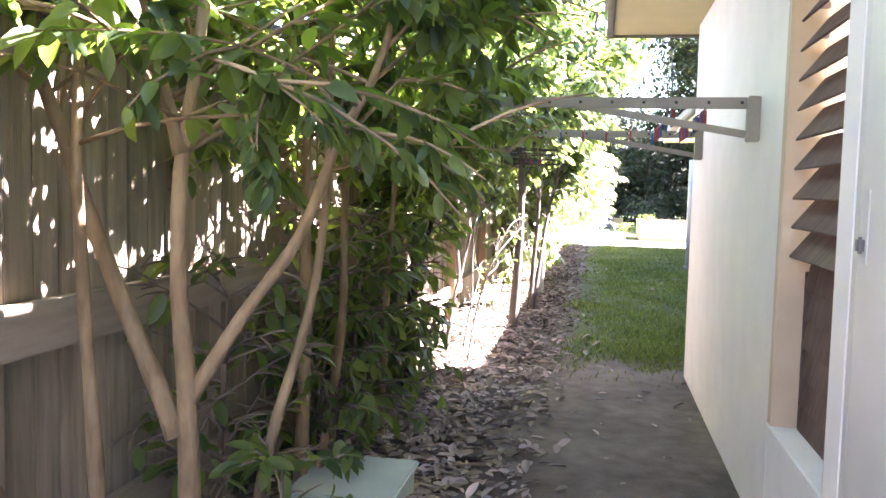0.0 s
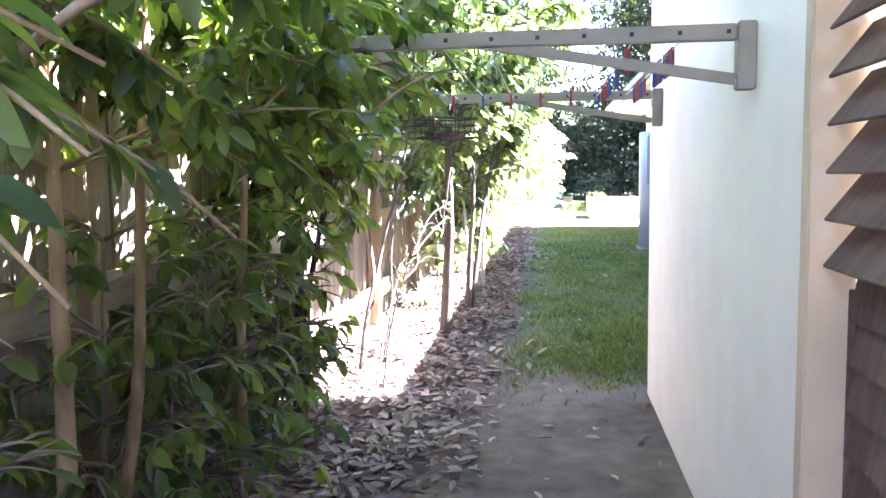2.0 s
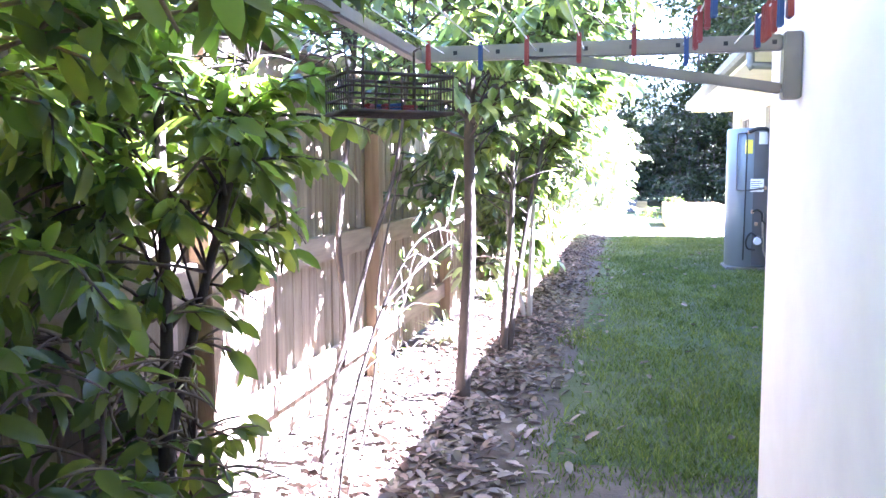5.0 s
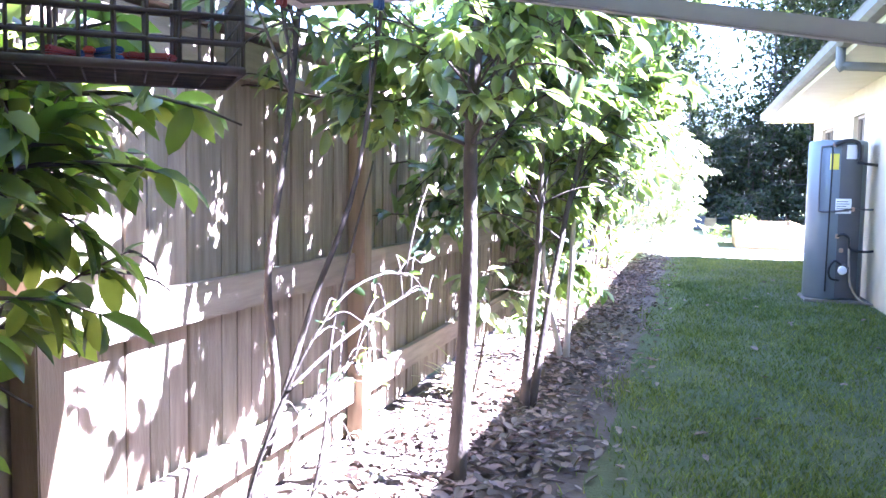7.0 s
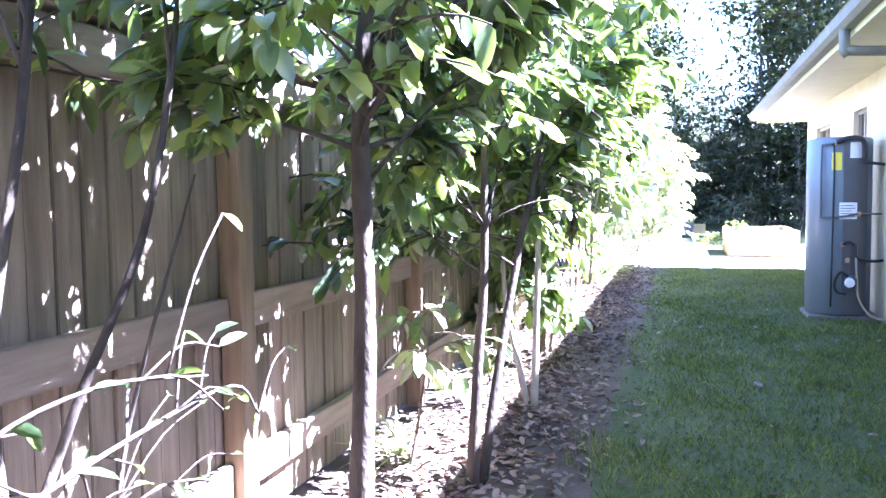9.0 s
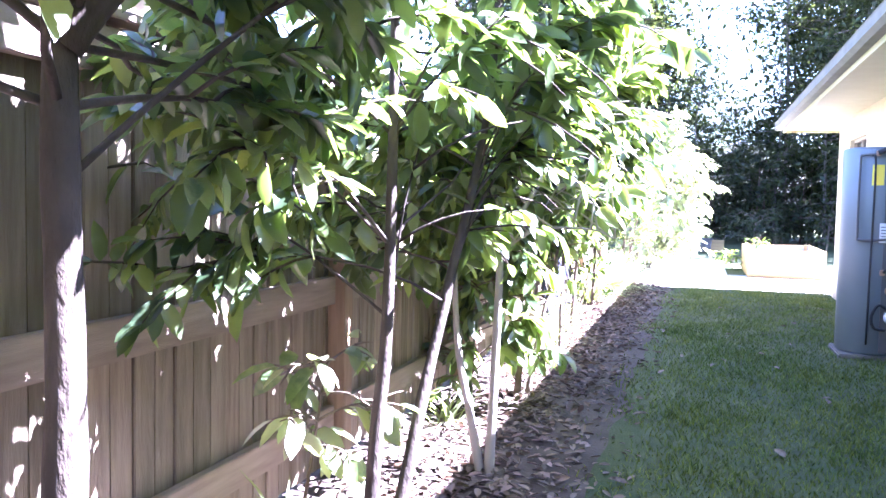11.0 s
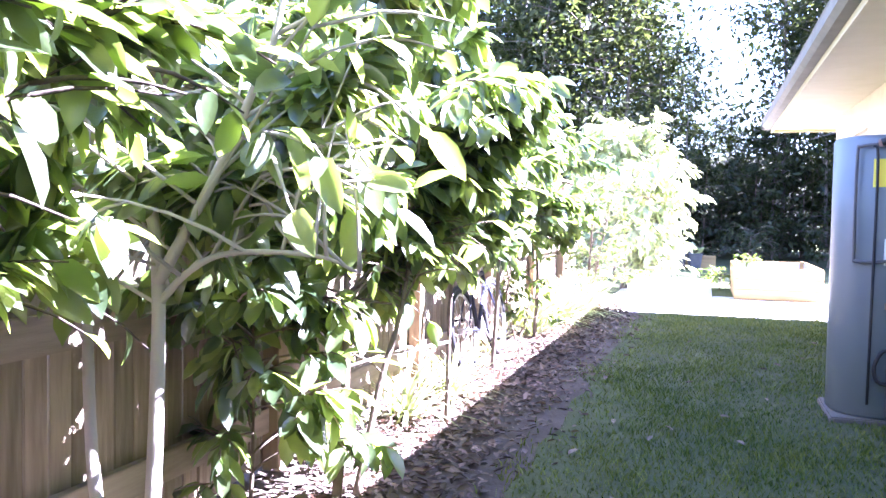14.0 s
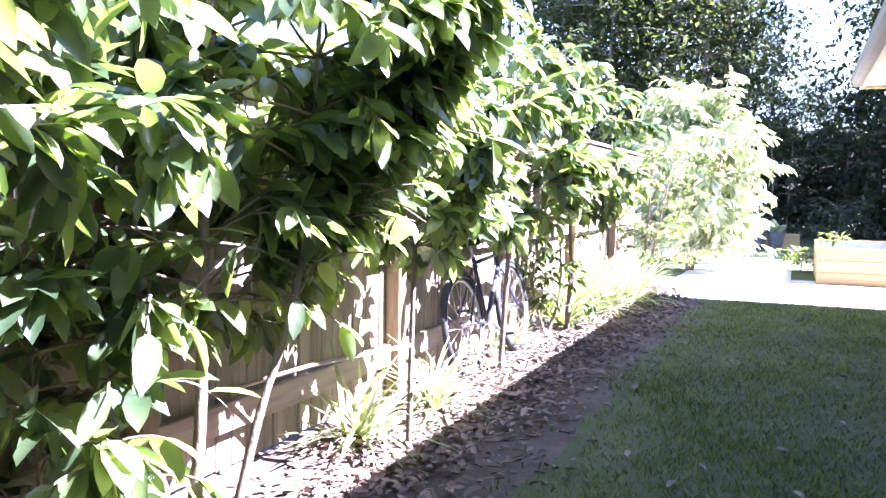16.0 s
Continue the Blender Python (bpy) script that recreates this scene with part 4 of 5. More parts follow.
def bicycle(x, y):
    """A bicycle along y, leaning back on the fence."""
    t = thing("bicycle", x, y, 0.02, "old dark blue bicycle leaning against the fence", "bicycle")
    t.rotation_euler = (0, radians(-9), 0)
    R = 0.335
    back, front = 0.0, 1.05
    for yy in (back, front):
        ring = [(0, yy + R * math.cos(a), R + R * math.sin(a)) for a in (2 * math.pi * k / 36 for k in range(37))]
        wheel = part_mesh("wheel", tube_mesh("wheel", [([(0, yy + (R - 0.028) * math.cos(a), R + (R - 0.028) * math.sin(a)) for a in (2 * math.pi * k / 36 for k in range(37))], [0.011] * 37)], CHROME, 6), t)
        part_mesh("tyre", tube_mesh("tyre", [(ring, [0.023] * 37)], BLACK, 8), wheel)
        part_mesh("hub", tube_mesh("hub", [([(-0.05, yy, R), (0.05, yy, R)], [0.022, 0.022])], CHROME, 10), wheel)
        for k in range(18):
            a = 2 * math.pi * k / 18
            s = 0.025 if k % 2 else -0.025
            part_mesh("spoke", tube_mesh("spoke", [([(s, yy + 0.02 * math.cos(a + 1.2), R + 0.02 * math.sin(a + 1.2)), (0, yy + (R - 0.03) * math.cos(a), R + (R - 0.03) * math.sin(a))], [0.0018, 0.0018])], CHROME, 4), wheel)
    seat_top, head, head_low, crank = (0, 0.33, 0.78), (0, 0.80, 0.80), (0, 0.84, 0.64), (0, 0.44, 0.29)
    for nm, a, c, r in (("top_tube", (0, 0.34, 0.74), (0, 0.80, 0.77), 0.016), ("down_tube", crank, (0, 0.83, 0.68), 0.019), ("seat_tube", crank, seat_top, 0.017),
                        ("head_tube", head, head_low, 0.02)):
        pipe(nm, [a, c], r, BIKEPAINT, t)
    for s in (-1, 1):
        pipe("chain_stay", [(s * 0.02, 0.42, 0.29), (s * 0.05, back, R)], 0.009, BIKEPAINT, t)
        pipe("seat_stay", [(s * 0.018, 0.345, 0.72), (s * 0.05, back, R)], 0.008, BIKEPAINT, t)
        pipe("fork_blade", smooth_line([(s * 0.03, 0.84, 0.66), (s * 0.045, 0.90, 0.5), (s * 0.05, front, R)], 3), 0.010, BIKEPAINT, t)
        pipe("crank_arm", [(s * 0.05, 0.44, 0.29), (s * 0.07, 0.44 + s * 0.12, 0.29 - s * 0.11)], 0.010, CHROME, t)
        part("pedal", boxed(s * 0.075 - 0.0 if s > 0 else -0.165, 0.165 if s > 0 else -0.075, 0.44 + s * 0.12 - 0.03, 0.44 + s * 0.12 + 0.03, 0.28 - s * 0.11, 0.30 - s * 0.11, 0.004), BLACK, t)
    pipe("handlebar", smooth_line([(-0.28, 0.72, 0.95), (-0.2, 0.80, 0.97), (0, 0.82, 0.93), (0.2, 0.80, 0.97), (0.28, 0.72, 0.95)], 4), 0.012, CHROME, t)
    pipe("stem", [(0, 0.80, 0.80), (0, 0.81, 0.94)], 0.013, CHROME, t)
    pipe("seat_post", [seat_top, (0, 0.31, 0.87)], 0.012, CHROME, t)
    part("saddle", boxed(-0.065, 0.065, 0.17, 0.43, 0.87, 0.92, 0.024), BLACK, t)
    ring = bmesh.new()
    bmesh.ops.create_cone(ring, cap_ends=True, segments=24, radius1=0.09, radius2=0.09, depth=0.006, matrix=pose(0.045, 0.44, 0.29, 0, 90, 0))
    part("chainring", ring, CHROME, t)
    for yy in (back, front):
        arc = [(0, yy + (R + 0.035) * math.cos(a), R + (R + 0.035) * math.sin(a)) for a in (radians(20 + 150 * k / 16) for k in range(17))]
        pipe("mudguard", arc, 0.02, BLACK, t, sides=6)


bicycle(-1.13, 15.32)
# trees on the neighbour's side
broadleaf_tree("neighbour_tree", -2.9, 1.0, 27,
               [([(0, 0, -0.05), (0.1, 0.05, 1.2), (0.0, 0.3, 2.6), (0.1, 0.4, 4.5)], 0.09)],
               30, 1.3, 2.0, 3200, 0.11, leaf=LEAFDARK, label="dense dark tree behind the fence", category="tree")
broadleaf_tree("neighbour_tree", -2.6, 12.0, 28,
               [([(0, 0, -0.05), (0.1, 0.05, 1.2), (0.0, 0.3, 2.4), (0.1, 0.4, 4.0)], 0.07)],
               26, 1.7, 1.6, 2200, 0.12, leaf=LEAF, label="leafy tree behind the fence", category="tree")


def dead_branch():
    d = thing("bare_branch_shrub", -0.86, 6.03, 0, "arching thin grey-brown branches with sparse leaves", "shrub")
    lines = [[(0, 0, -0.03), (0.06, 0.02, 0.4), (0.16, 0.05, 0.75), (0.26, 0.16, 1.0), (0.32, 0.34, 1.07), (0.33, 0.62, 1.03)],
             [(0.18, 0.06, 0.80), (0.25, 0.22, 0.90), (0.29, 0.45, 0.96), (0.30, 0.75, 0.98), (0.26, 0.92, 0.88)],
             [(0.13, 0.04, 0.66), (0.18, 0.20, 0.72), (0.16, 0.42, 0.75), (0.10, 0.70, 0.77)],
             [(-0.05, 0.05, -0.02), (-0.02, 0.25, 0.35), (0.0, 0.55, 0.58), (-0.05, 0.95, 0.66), (-0.1, 1.3, 0.58)],
             [(0.0, 0.1, -0.02), (0.02, 0.4, 0.28), (0.04, 0.8, 0.42), (0.02, 1.2, 0.36)]]
    runs = []
    places = []
    rng = random.Random(3)
    for ln in lines:
        sm = smooth_line(ln, 5)
        runs.append((sm, [0.006 * (1 - 0.6 * i / len(sm)) for i in range(len(sm))]))
        for k in range(7):
            q = sm[rng.randrange(6, len(sm))]
            tip = Vector(q) + Vector((rng.gauss(0, 0.05), rng.uniform(0.05, 0.28), rng.gauss(0.0, 0.08)))
            tw = smooth_line([q, (Vector(q) + tip) / 2 + Vector((0, 0, 0.03)), tip], 3)
            runs.append((tw, [0.0026 - 0.0001 * j for j in range(len(tw))]))
            places.append((tip, (rng.gauss(0, 0.6), 1, rng.gauss(-0.2, 0.4)), (rng.gauss(0, 0.4), rng.gauss(0, 0.4), 1), rng.uniform(0.035, 0.065)))
        for p in sm[8::3]:
            for k in range(1):
                places.append((p, (rng.gauss(0, 1), rng.gauss(0.3, 1), rng.gauss(0, 0.6)), (rng.gauss(0, 0.4), rng.gauss(0, 0.4), 1), rng.uniform(0.04, 0.07)))
    for r in runs:
        part_mesh("branch", tube_mesh("branch", [r], DARKBARK, 7), d)
    part_mesh("leaves", scatter_leaves("leaves", LEAF_SHAPE, places, LEAF), d)


dead_branch()


def strappy_clump(x, y, seed, length=0.5, n=60, label="clump of strappy grass-like leaves in the bed", s=(0.9, 1.0)):
    rng = random.Random(seed)
    t = thing("strappy_plant", x, y, 0, label, "plant", "strappy clumps in the bed")
    places = []
    for k in range(n):
        a = rng.uniform(0, 6.283)
        e = rng.uniform(0.35, 1.45)
        d = Vector((math.cos(a) * math.cos(e), math.sin(a) * math.cos(e), math.sin(e)))
        places.append(((rng.gauss(0, 0.03), rng.gauss(0, 0.03), -0.01), d, (-d.x * 1.0, -d.y * 1.0, 1.2), length * rng.uniform(0.6, 1.2)))
    part_mesh("leaves", scatter_leaves("leaves", blade_shape(0.05, 0.45), places, STRAP), t)
    return t


for k, (px, py, ln, n) in enumerate(((-1.12, 9.3, 0.35, 40), (-1.1, 11.3, 0.35, 40), (-1.1, 13.7, 0.6, 70), (-1.1, 14.7, 0.35, 50), (-1.2, 16.4, 0.45, 60),
                                     (-1.15, 18.2, 0.7, 110), (-0.95, 18.9, 0.75, 120), (-1.2, 19.4, 0.85, 120), (-0.85, 19.8, 0.7, 110), (-1.1, 15.6, 0.35, 40),
                                     (-1.05, 17.6, 0.5, 80), (-0.9, 20.5, 0.6, 100), (-1.0, 14.4, 0.5, 70))):
    strappy_clump(px, py, 40 + k, ln, n)
# bigger shrubs at the end of the bed
broadleaf_tree("small_leaved_shrub", -1.0, 21.3, 31,
               [([(0, 0, -0.05), (0.05, 0.05, 0.7), (0.1, 0.1, 1.9)], 0.03), ([(0.05, 0, -0.05), (0.2, -0.1, 0.7), (0.4, -0.15, 1.7)], 0.02)],
               52, 0.3, 0.8, 6000, 0.055, leaf=LEAF, shape=SMALL_LEAF, label="upright green small-leaved shrub in full sun", category="shrub")
# both shrubs wear the leaf colour with sunlight mixed in
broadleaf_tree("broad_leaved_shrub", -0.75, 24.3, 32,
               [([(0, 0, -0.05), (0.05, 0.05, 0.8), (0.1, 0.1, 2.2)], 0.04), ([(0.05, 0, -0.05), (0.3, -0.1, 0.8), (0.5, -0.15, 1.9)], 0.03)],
               70, 0.4, 1.1, 3600, 0.22, leaf=LEAFSUNPALE, shape=LONG_LEAF, label="large broad-leaved shrub with leaves coloured pale for full sun", category="shrub")
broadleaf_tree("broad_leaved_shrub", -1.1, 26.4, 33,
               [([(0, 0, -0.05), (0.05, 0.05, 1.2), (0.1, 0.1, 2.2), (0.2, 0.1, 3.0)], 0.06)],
               120, 0.4, 1.35, 10500, 0.19, leaf=LEAFSUNPALE, shape=LONG_LEAF, elev=(-0.1, 1.2), label="tall leafy shrub with leaves coloured pale for full sun", category="shrub")


# pale stake lying between a sapling and the fence
stake = tagged(new("garden_stake", tube_mesh("garden_stake", [([(-1.32, 12.95, 0.40), (-1.1, 13.25, 0.47), (-0.80, 13.66, 0.52)], [0.011, 0.0105, 0.010])], DEADWOOD, 8)),
               "bleached stake propped between a sapling and the fence", "stake")

# ---- raised bed, pots ----
def raised_bed():
    b = thing("raised_garden_bed", 1.2, 23.06, 0.012, "raised garden bed of pale new timber sleepers", "garden bed")
    w, d = 1.36, 2.55
    for z0, z1 in ((0.0, 0.172), (0.176, 0.348), (0.352, 0.53)):
        part("sleeper", boxed(0, w, 0, 0.05, z0, z1, 0.006), SLEEPER, b)
        part("sleeper", boxed(0, w, d - 0.05, d, z0, z1, 0.006), SLEEPER, b)
        part("sleeper", boxed(0, 0.05, 0.051, d - 0.051, z0, z1, 0.006), SLEEPER, b)
        part("sleeper", boxed(w - 0.05, w, 0.051, d - 0.051, z0, z1, 0.006), SLEEPER, b)
    part("soil_fill", boxed(0.055, w - 0.055, 0.055, d - 0.055, 0.0, 0.14), SOIL, b)
    for x0, x1, y0, y1 in ((0.051, w - 0.051, d - 0.0535, d - 0.051), (0.051, 0.0535, 0.051, d - 0.054), (w - 0.0535, w - 0.051, 0.051, d - 0.054), (0.054, w - 0.054, 0.051, 0.0535)):
        part("liner", boxed(x0, x1, y0, y1, 0.05, 0.515), LINER, b, "pale grey plastic liner")
    for x, y in ((0.054, 0.054), (w - 0.124, 0.054), (0.054, d - 0.124), (w - 0.124, d - 0.124)):
        part("corner_post", boxed(x, x + 0.07, y, y + 0.07, 0.0, 0.55, 0.005), SLEEPER, b)


raised_bed()
broadleaf_tree("garden_seedling", 1.55, 25.6, 61, [([(0, 0, 0.14), (0.02, 0, 0.4), (0.02, 0.02, 0.62)], 0.01)], 8, 0.4, 0.25, 60, 0.12,
               leaf=LEAFDARK, label="leafy seedling in the raised bed", category="plant", droop=0.1)
broadleaf_tree("ground_creeper", 1.0, 25.2, 62, [([(0, 0, -0.02), (0.02, 0, 0.15), (0.02, 0.02, 0.3)], 0.01)], 10, 0.05, 0.5, 220, 0.10,
               leaf=LEAFDARK, label="low green plant beside the raised bed", category="plant", droop=0.1)


def flower_pot(x, y, z, s, seed):
    t = thing("plant_pot", x, y, z, "black plastic pot with a small pale plant", "plant pot", "pots on the timber edge")
    bm = bmesh.new()
    bmesh.ops.create_cone(bm, cap_ends=True, segments=20, radius1=0.12 * s, radius2=0.16 * s, depth=0.3 * s, matrix=pose(0, 0, 0.15 * s))
    part("pot", bm, POTBLACK, t)
    bm = bmesh.new()
    bmesh.ops.create_cone(bm, cap_ends=True, segments=20, radius1=0.172 * s, radius2=0.172 * s, depth=0.035 * s, matrix=pose(0, 0, 0.30 * s))
    part("rim", bm, POTBLACK, t)
    rng = random.Random(seed)
    pl = [((0, 0, 0.31 * s), (rng.gauss(0, 0.6), rng.gauss(0, 0.6), 1), (rng.gauss(0, 1), rng.gauss(0, 1), 0.2), rng.uniform(0.15, 0.35)) for k in range(30)]
    part_mesh("leaves", scatter_leaves("leaves", LEAF_SHAPE, pl, LEAFSUNPALE), t)


solid("timber_edge", -0.8, 1.0, 31.9, 32.1, 0.0, 0.35, SLEEPER, 0.01, "low timber sleeper edge", "edging")
for k in range(3):
    flower_pot(-0.38 + 0.42 * k, 31.55, 0.02, 1.25 + 0.1 * (k % 2), k)


# ---- forest behind ----
def forest_tree(name, x, y, seed, h, label, lo=0.3):
    rng = random.Random(seed)
    t = thing(name, x, y, -0.05, label, "tree", "tall trees of the forest edge")
    line = smooth_line([(0, 0, 0), (rng.uniform(-0.3, 0.3), 0.1, h * 0.35), (rng.uniform(-0.5, 0.5), 0.2, h * 0.7), (rng.uniform(-0.6, 0.6), 0.2, h)], 4)
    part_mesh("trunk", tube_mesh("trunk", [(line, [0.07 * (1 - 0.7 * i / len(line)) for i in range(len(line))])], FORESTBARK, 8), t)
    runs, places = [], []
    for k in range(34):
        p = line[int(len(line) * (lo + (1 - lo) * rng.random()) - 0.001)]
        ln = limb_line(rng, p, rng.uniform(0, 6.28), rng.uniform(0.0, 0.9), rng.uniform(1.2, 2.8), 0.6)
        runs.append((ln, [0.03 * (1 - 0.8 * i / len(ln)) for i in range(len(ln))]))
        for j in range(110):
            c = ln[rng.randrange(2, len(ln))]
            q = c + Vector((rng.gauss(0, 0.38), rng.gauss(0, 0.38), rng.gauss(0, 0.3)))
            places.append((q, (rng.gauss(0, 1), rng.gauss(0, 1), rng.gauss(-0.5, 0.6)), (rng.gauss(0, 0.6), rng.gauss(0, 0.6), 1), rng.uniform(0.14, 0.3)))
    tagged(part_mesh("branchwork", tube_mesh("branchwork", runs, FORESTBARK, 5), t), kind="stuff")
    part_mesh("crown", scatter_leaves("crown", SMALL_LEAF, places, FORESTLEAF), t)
    return t


rngf = random.Random(77)
kinds = [forest_tree("forest_tree", (-4.6, -2.7, 5.6, 7.8, 10.0)[k], 35.5 + (k % 2) * 1.5, 80 + k, 9 + 1.2 * k, "tall forest tree with a pale trunk, coloured dark for shade", 0.06 + 0.05 * k) for k in range(5)]
for row in range(6):
    for i in range(13):
        if rngf.random() < 0.22:
            continue
        px = -7.5 + i * 2.1 + rngf.uniform(-0.8, 0.8)
        py = 36.5 + row * 2.2 + rngf.uniform(-0.9, 0.9)
        c = copy_thing(kinds[rngf.randrange(5)], pose(px, py, -0.05, 0, 0, rngf.uniform(0, 360)))
        low = -0.035 < (px - 0.8) / (py - 9) < 0.075  # lower trees leave an opening in the canopy
        s = rngf.uniform(0.42, 0.58) if low else rngf.uniform(0.85, 1.3)
        c.scale = (s, s, s)

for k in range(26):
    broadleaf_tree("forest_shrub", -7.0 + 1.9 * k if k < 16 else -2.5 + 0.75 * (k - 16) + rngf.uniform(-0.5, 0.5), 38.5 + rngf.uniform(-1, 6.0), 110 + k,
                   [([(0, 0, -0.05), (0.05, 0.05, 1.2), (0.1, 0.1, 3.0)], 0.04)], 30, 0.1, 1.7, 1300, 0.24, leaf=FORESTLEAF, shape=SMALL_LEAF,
                   label="tall understorey shrub in the forest, coloured dark for shade", category="shrub", group="understorey of the forest")

# unseen trees behind the house, added to throw shade on the back lawn
for px, py in ((8.2, 33.0), (9.5, 35.2), (11.0, 33.8), (6.4, 34.2), (10.5, 31.4), (13.2, 32.2), (11.6, 36.0), (14.5, 34.5), (13.0, 38.0)):
    copy_thing(kinds[rngf.randrange(5)], pose(px, py, -0.05, 0, 0, rngf.uniform(0, 360)))

def woods_shade_backdrop():
    """A ridge sheet added far behind the trees, coloured as deep forest shade."""
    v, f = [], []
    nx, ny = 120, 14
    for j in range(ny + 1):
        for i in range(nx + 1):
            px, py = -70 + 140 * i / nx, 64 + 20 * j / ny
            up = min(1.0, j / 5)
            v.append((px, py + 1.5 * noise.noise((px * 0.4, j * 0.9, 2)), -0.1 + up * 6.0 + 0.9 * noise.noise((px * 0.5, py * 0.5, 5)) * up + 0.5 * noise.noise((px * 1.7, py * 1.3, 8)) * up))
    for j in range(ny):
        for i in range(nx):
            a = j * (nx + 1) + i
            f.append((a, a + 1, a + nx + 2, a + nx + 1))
    tagged(new("backdrop_woods", mesh_of("backdrop_woods", v, f, WOODSSHADE)), "added dark backdrop standing in for the shade deep in the forest", "woods", "", "structure")


woods_shade_backdrop()

# undergrowth along the forest edge
for k in range(7):
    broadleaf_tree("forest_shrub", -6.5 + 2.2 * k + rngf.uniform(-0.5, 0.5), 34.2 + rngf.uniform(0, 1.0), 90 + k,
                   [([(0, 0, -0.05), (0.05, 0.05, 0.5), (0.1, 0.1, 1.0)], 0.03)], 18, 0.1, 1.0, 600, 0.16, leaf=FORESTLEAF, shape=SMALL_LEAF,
                   label="undergrowth shrub at the forest edge, coloured dark for shade", category="shrub", group="undergrowth at the forest edge")

# ---- small things near the start ----
def lidded_box():
    b = thing("utility_box", -0.86, 3.28, 0.0, "low pale green utility box with a stained lid", "utility box")
    part("box_body", boxed(-0.19, 0.19, -0.22, 0.22, -0.05, 0.13, 0.01), BOXLID, b)
    part("lid", boxed(-0.205, 0.205, -0.235, 0.235, 0.131, 0.155, 0.008), BOXLID, b)


lidded_box()


def peg_basket():
    b = thing("peg_basket", -0.36, 5.08, 1.435, "wire peg basket hung on the clothesline cords", "basket")
    w, d, h = 0.26, 0.16, 0.085
    turn = pose(0, 0, 0, 0, 0, 38)
    at = lambda x, y, z: turn @ Vector((x - w / 2, y - d / 2, z))
    for z, r in ((0.0, 0.005), (h * 0.33, 0.003), (h * 0.66, 0.003), (h, 0.0045)):
        pipe("rim", [at(0, 0, z), at(w, 0, z), at(w, d, z), at(0, d, z), at(0, 0, z)], r, WIRE, b, sides=6)
    for k in range(9):
        x = w * k / 8
        pipe("wire", [at(x, 0, h + 0.012), at(x, 0, 0), at(x, d, 0), at(x, d, h + 0.012)], 0.0022, WIRE, b, sides=4)
    for k in range(1, 10):
        y = d * k / 10
        pipe("wire", [at(0, y, h + 0.012), at(0, y, 0), at(w, y, 0), at(w, y, h + 0.012)], 0.0022, WIRE, b, sides=4)
    for k in (0.25, 0.75):
        pipe("hook", [at(w * k, d / 2, 0.0), at(w * k, d / 2, 0.09), at(w * k, d / 2, 0.15), at(w * k + 0.02, d / 2, 0.165)], 0.003, WIRE, b, sides=5)


peg_basket()
for k in range(9):
    pg = thing("clothes_peg", -0.36 + 0.02 * (k % 4) - 0.03, 5.045 + 0.025 * (k // 3) + 0.01 * (k % 2), 1.448, ("red plastic peg lying in the wire basket", "blue plastic peg lying in the wire basket")[k % 3 == 2], "clothes peg", "pegs in the basket")
    pg.rotation_euler = (radians(90), 0, radians(37 * k))
    part("peg_half", boxed(-0.006, 0.006, -0.008, -0.001, -0.035, 0.035, 0.002), (REDPEG, BLUEPEG)[k % 3 == 2], pg)
    part("peg_half", boxed(-0.006, 0.006, 0.001, 0.008, -0.035, 0.035, 0.002), (REDPEG, BLUEPEG)[k % 3 == 2], pg)

# ---- loose leaves and grass ----
def litter(y0, y1, count, size, material, seed, label):
    rng = random.Random(seed)
    places = []
    for k in range(count):
        y = rng.uniform(y0, y1)
        x = rng.triangular(-1.38, -0.12, -0.7) if k % 50 else rng.uniform(-0.3, 0.62 if y < 6.3 else 0.05)
        places.append(((x, y, rng.uniform(0.012, 0.035)), (rng.gauss(0, 1), rng.gauss(0, 1), rng.gauss(0, 0.18)),
                       (rng.gauss(0, 0.35), rng.gauss(0, 0.35), 1), rng.uniform(0.04, 0.105) * size))
    ob = new("leaf_litter", scatter_leaves("leaf_litter", leaf_shape(0.45, 0.14, -0.12), places, material))
    tagged(ob, label, "leaf litter", "", "stuff")


# near litter is toned up for sun, far brown mulch toned down for shade
litter(1.5, 8.6, 5000, 0.9, LITTERPALE, 9, "pale dry fallen leaves, lightened for the sun, covering the garden bed")
litter(7.9, 21.5, 9600, 0.74, LITTER, 10, "dark brown fallen leaves and mulch covering the bed")


def lawn_leaves():
    rng = random.Random(19)
    for k in range(46):
        x, y = rng.uniform(-0.25, 2.0), rng.uniform(6.4, 19)
        lf = new("fallen_leaf", LAWN_LEAF)
        lf.matrix_basis = frame_of(Vector((x, y, 0.035)), (rng.gauss(0, 1), rng.gauss(0, 1), 0.05), (rng.gauss(0, 0.2), rng.gauss(0, 0.2), 1), rng.uniform(0.05, 0.10))
        tagged(lf, "single dry leaf fallen on the lawn", "leaf", "fallen leaves on the lawn")


_s = leaf_shape(0.45, 0.14, -0.12)
LAWN_LEAF = mesh_of("fallen_leaf", _s[0], _s[1], LITTER, True)
lawn_leaves()


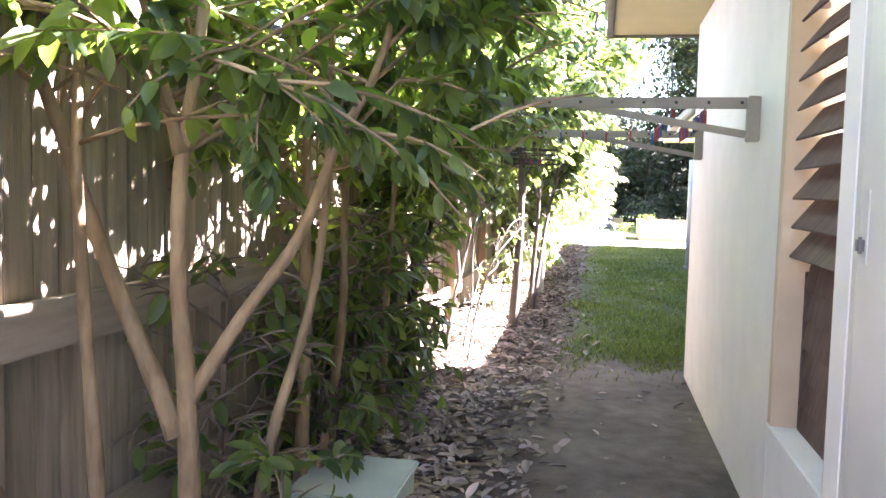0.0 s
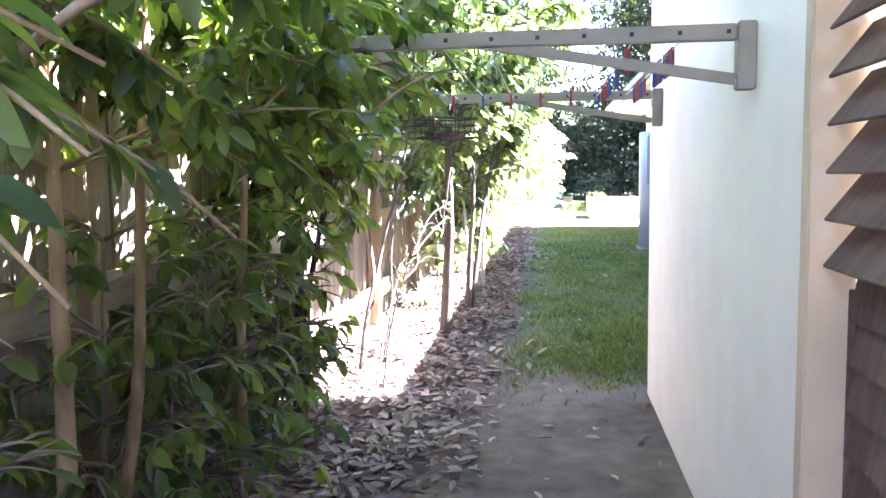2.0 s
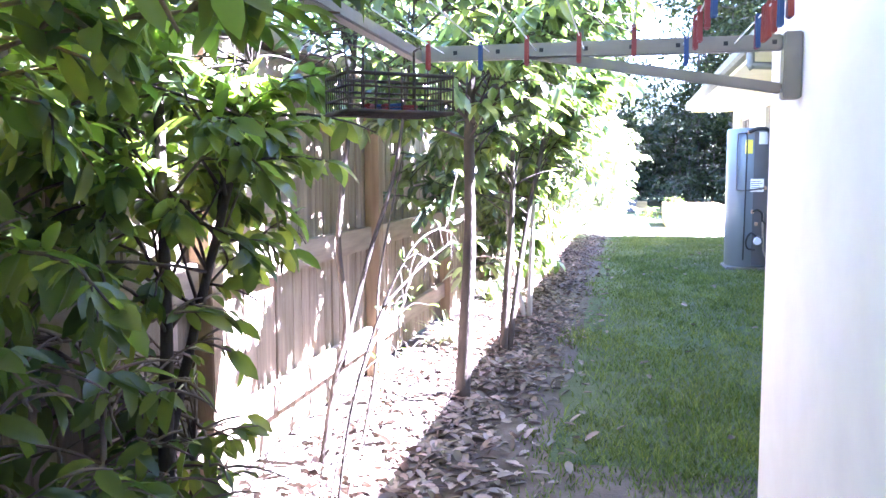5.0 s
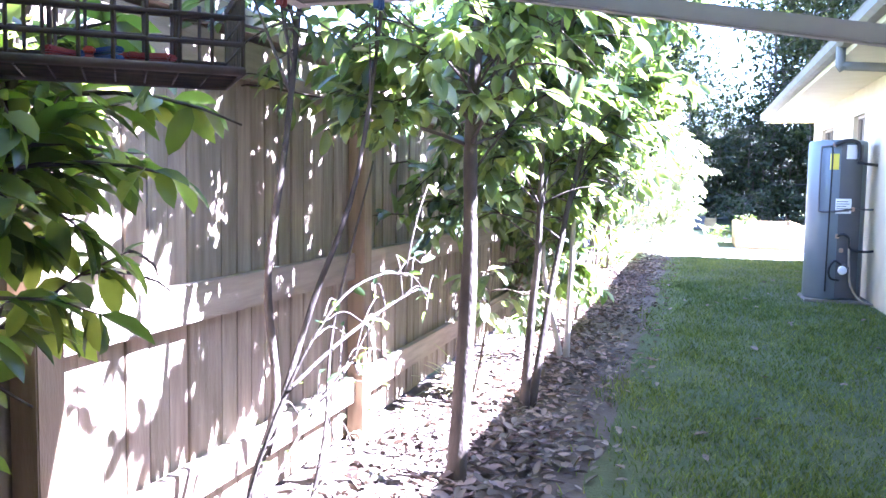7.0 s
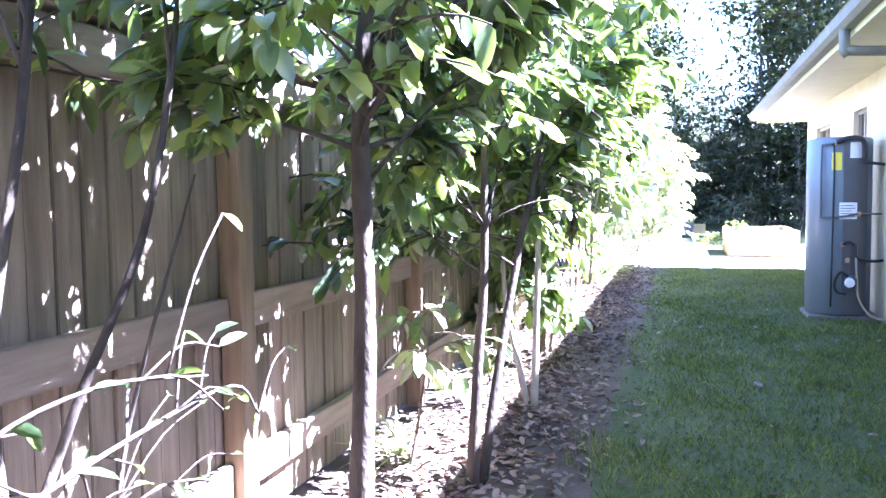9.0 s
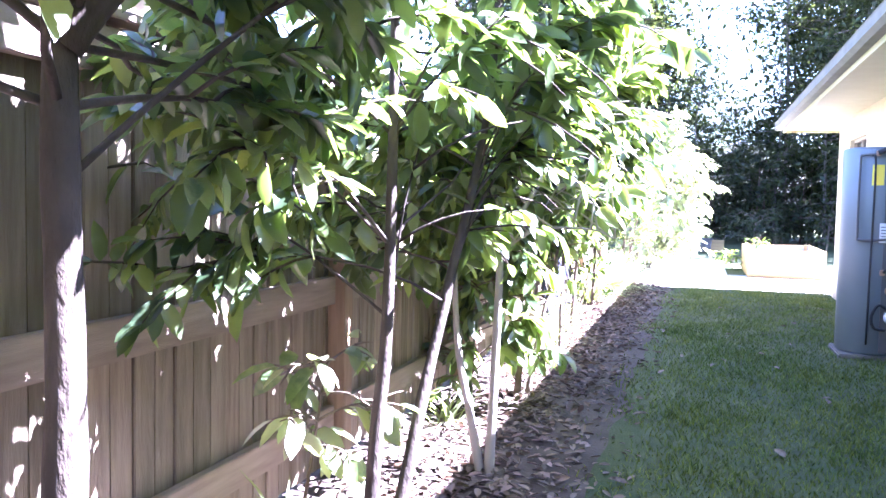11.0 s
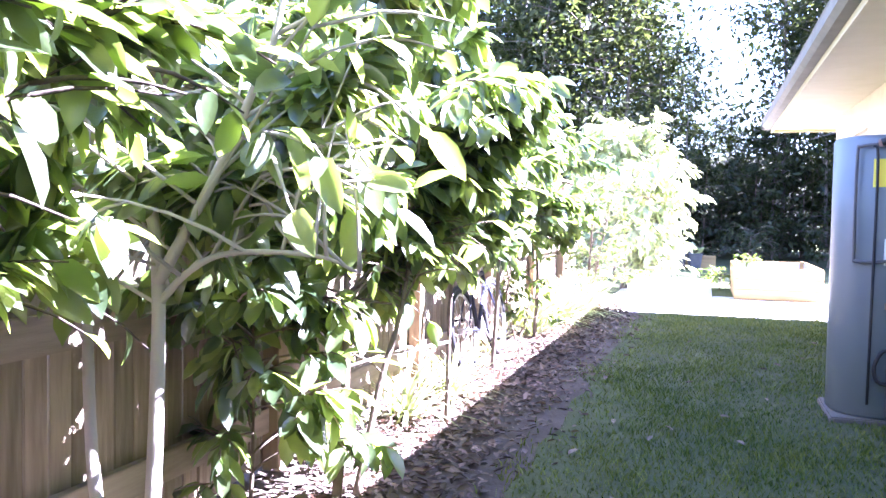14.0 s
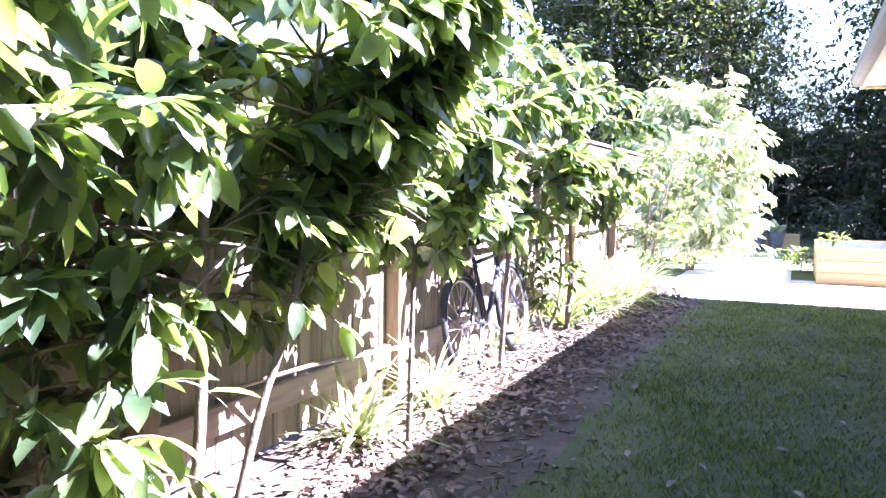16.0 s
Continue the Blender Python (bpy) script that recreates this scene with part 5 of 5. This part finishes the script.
def grass():
    rng = np.random.RandomState(4)
    n = 120000
    y = 5.75 + 14.7 * rng.rand(n) ** 1.4
    x = -0.30 + 2.52 * rng.rand(n)
    patch = np.sin(3.1 * x + 1.7 * np.sin(1.3 * y)) * np.sin(1.3 * y + 2.1 * np.sin(2.2 * x + 0.4 * y)) + 0.6 * np.sin(7.3 * x + 2.0) * np.sin(6.1 * y + 3.0 * x)
    wob = 0.12 * np.sin(2.1 * y) + 0.07 * np.sin(5.3 * y + 1.0)
    keep = rng.rand(n) < np.clip((x + 0.22 + wob) / 0.5, 0.03, 1)
    keep &= rng.rand(n) < np.clip(0.85 + 0.2 * patch, 0.55, 1)
    keep &= rng.rand(n) < np.clip((y - 6.12 - 0.25 * np.sin(4.1 * x + 1.2) * np.sin(9.3 * x) - 0.12 * patch) / 0.5, 0.015, 1)
    x, y = x[keep], y[keep]
    n = len(x)
    a = rng.rand(n) * 2 * np.pi
    h = (0.02 + 0.035 * rng.rand(n)) * np.clip(1.0 + 0.2 * patch[keep], 0.6, 1.5)
    lean = h * (0.3 + 0.9 * rng.rand(n))
    b = rng.rand(n) * 2 * np.pi
    w = 0.0028 + 0.002 * rng.rand(n)
    z = np.full(n, -0.004)
    dx, dy = np.cos(a) * w, np.sin(a) * w
    lx, ly = np.cos(b) * lean, np.sin(b) * lean
    v = np.stack([np.stack([x - dx, y - dy, z], 1), np.stack([x + dx, y + dy, z], 1),
                  np.stack([x + dx * 0.7 + lx * 0.4, y + dy * 0.7 + ly * 0.4, h * 0.65], 1), np.stack([x - dx * 0.7 + lx * 0.4, y - dy * 0.7 + ly * 0.4, h * 0.65], 1),
                  np.stack([x + lx, y + ly, h], 1)], 1).reshape(-1, 3)
    i = 5 * np.arange(n)
    f = [(k, k + 1, k + 2, k + 3) for k in i] + [(k + 3, k + 2, k + 4) for k in i]
    ob = new("lawn_grass", mesh_of("lawn_grass", v.tolist(), [tuple(int(q) for q in t) for t in f], GRASS, True))
    tagged(ob, "short green lawn grass blades", "grass", "", "stuff")


grass()

fence()
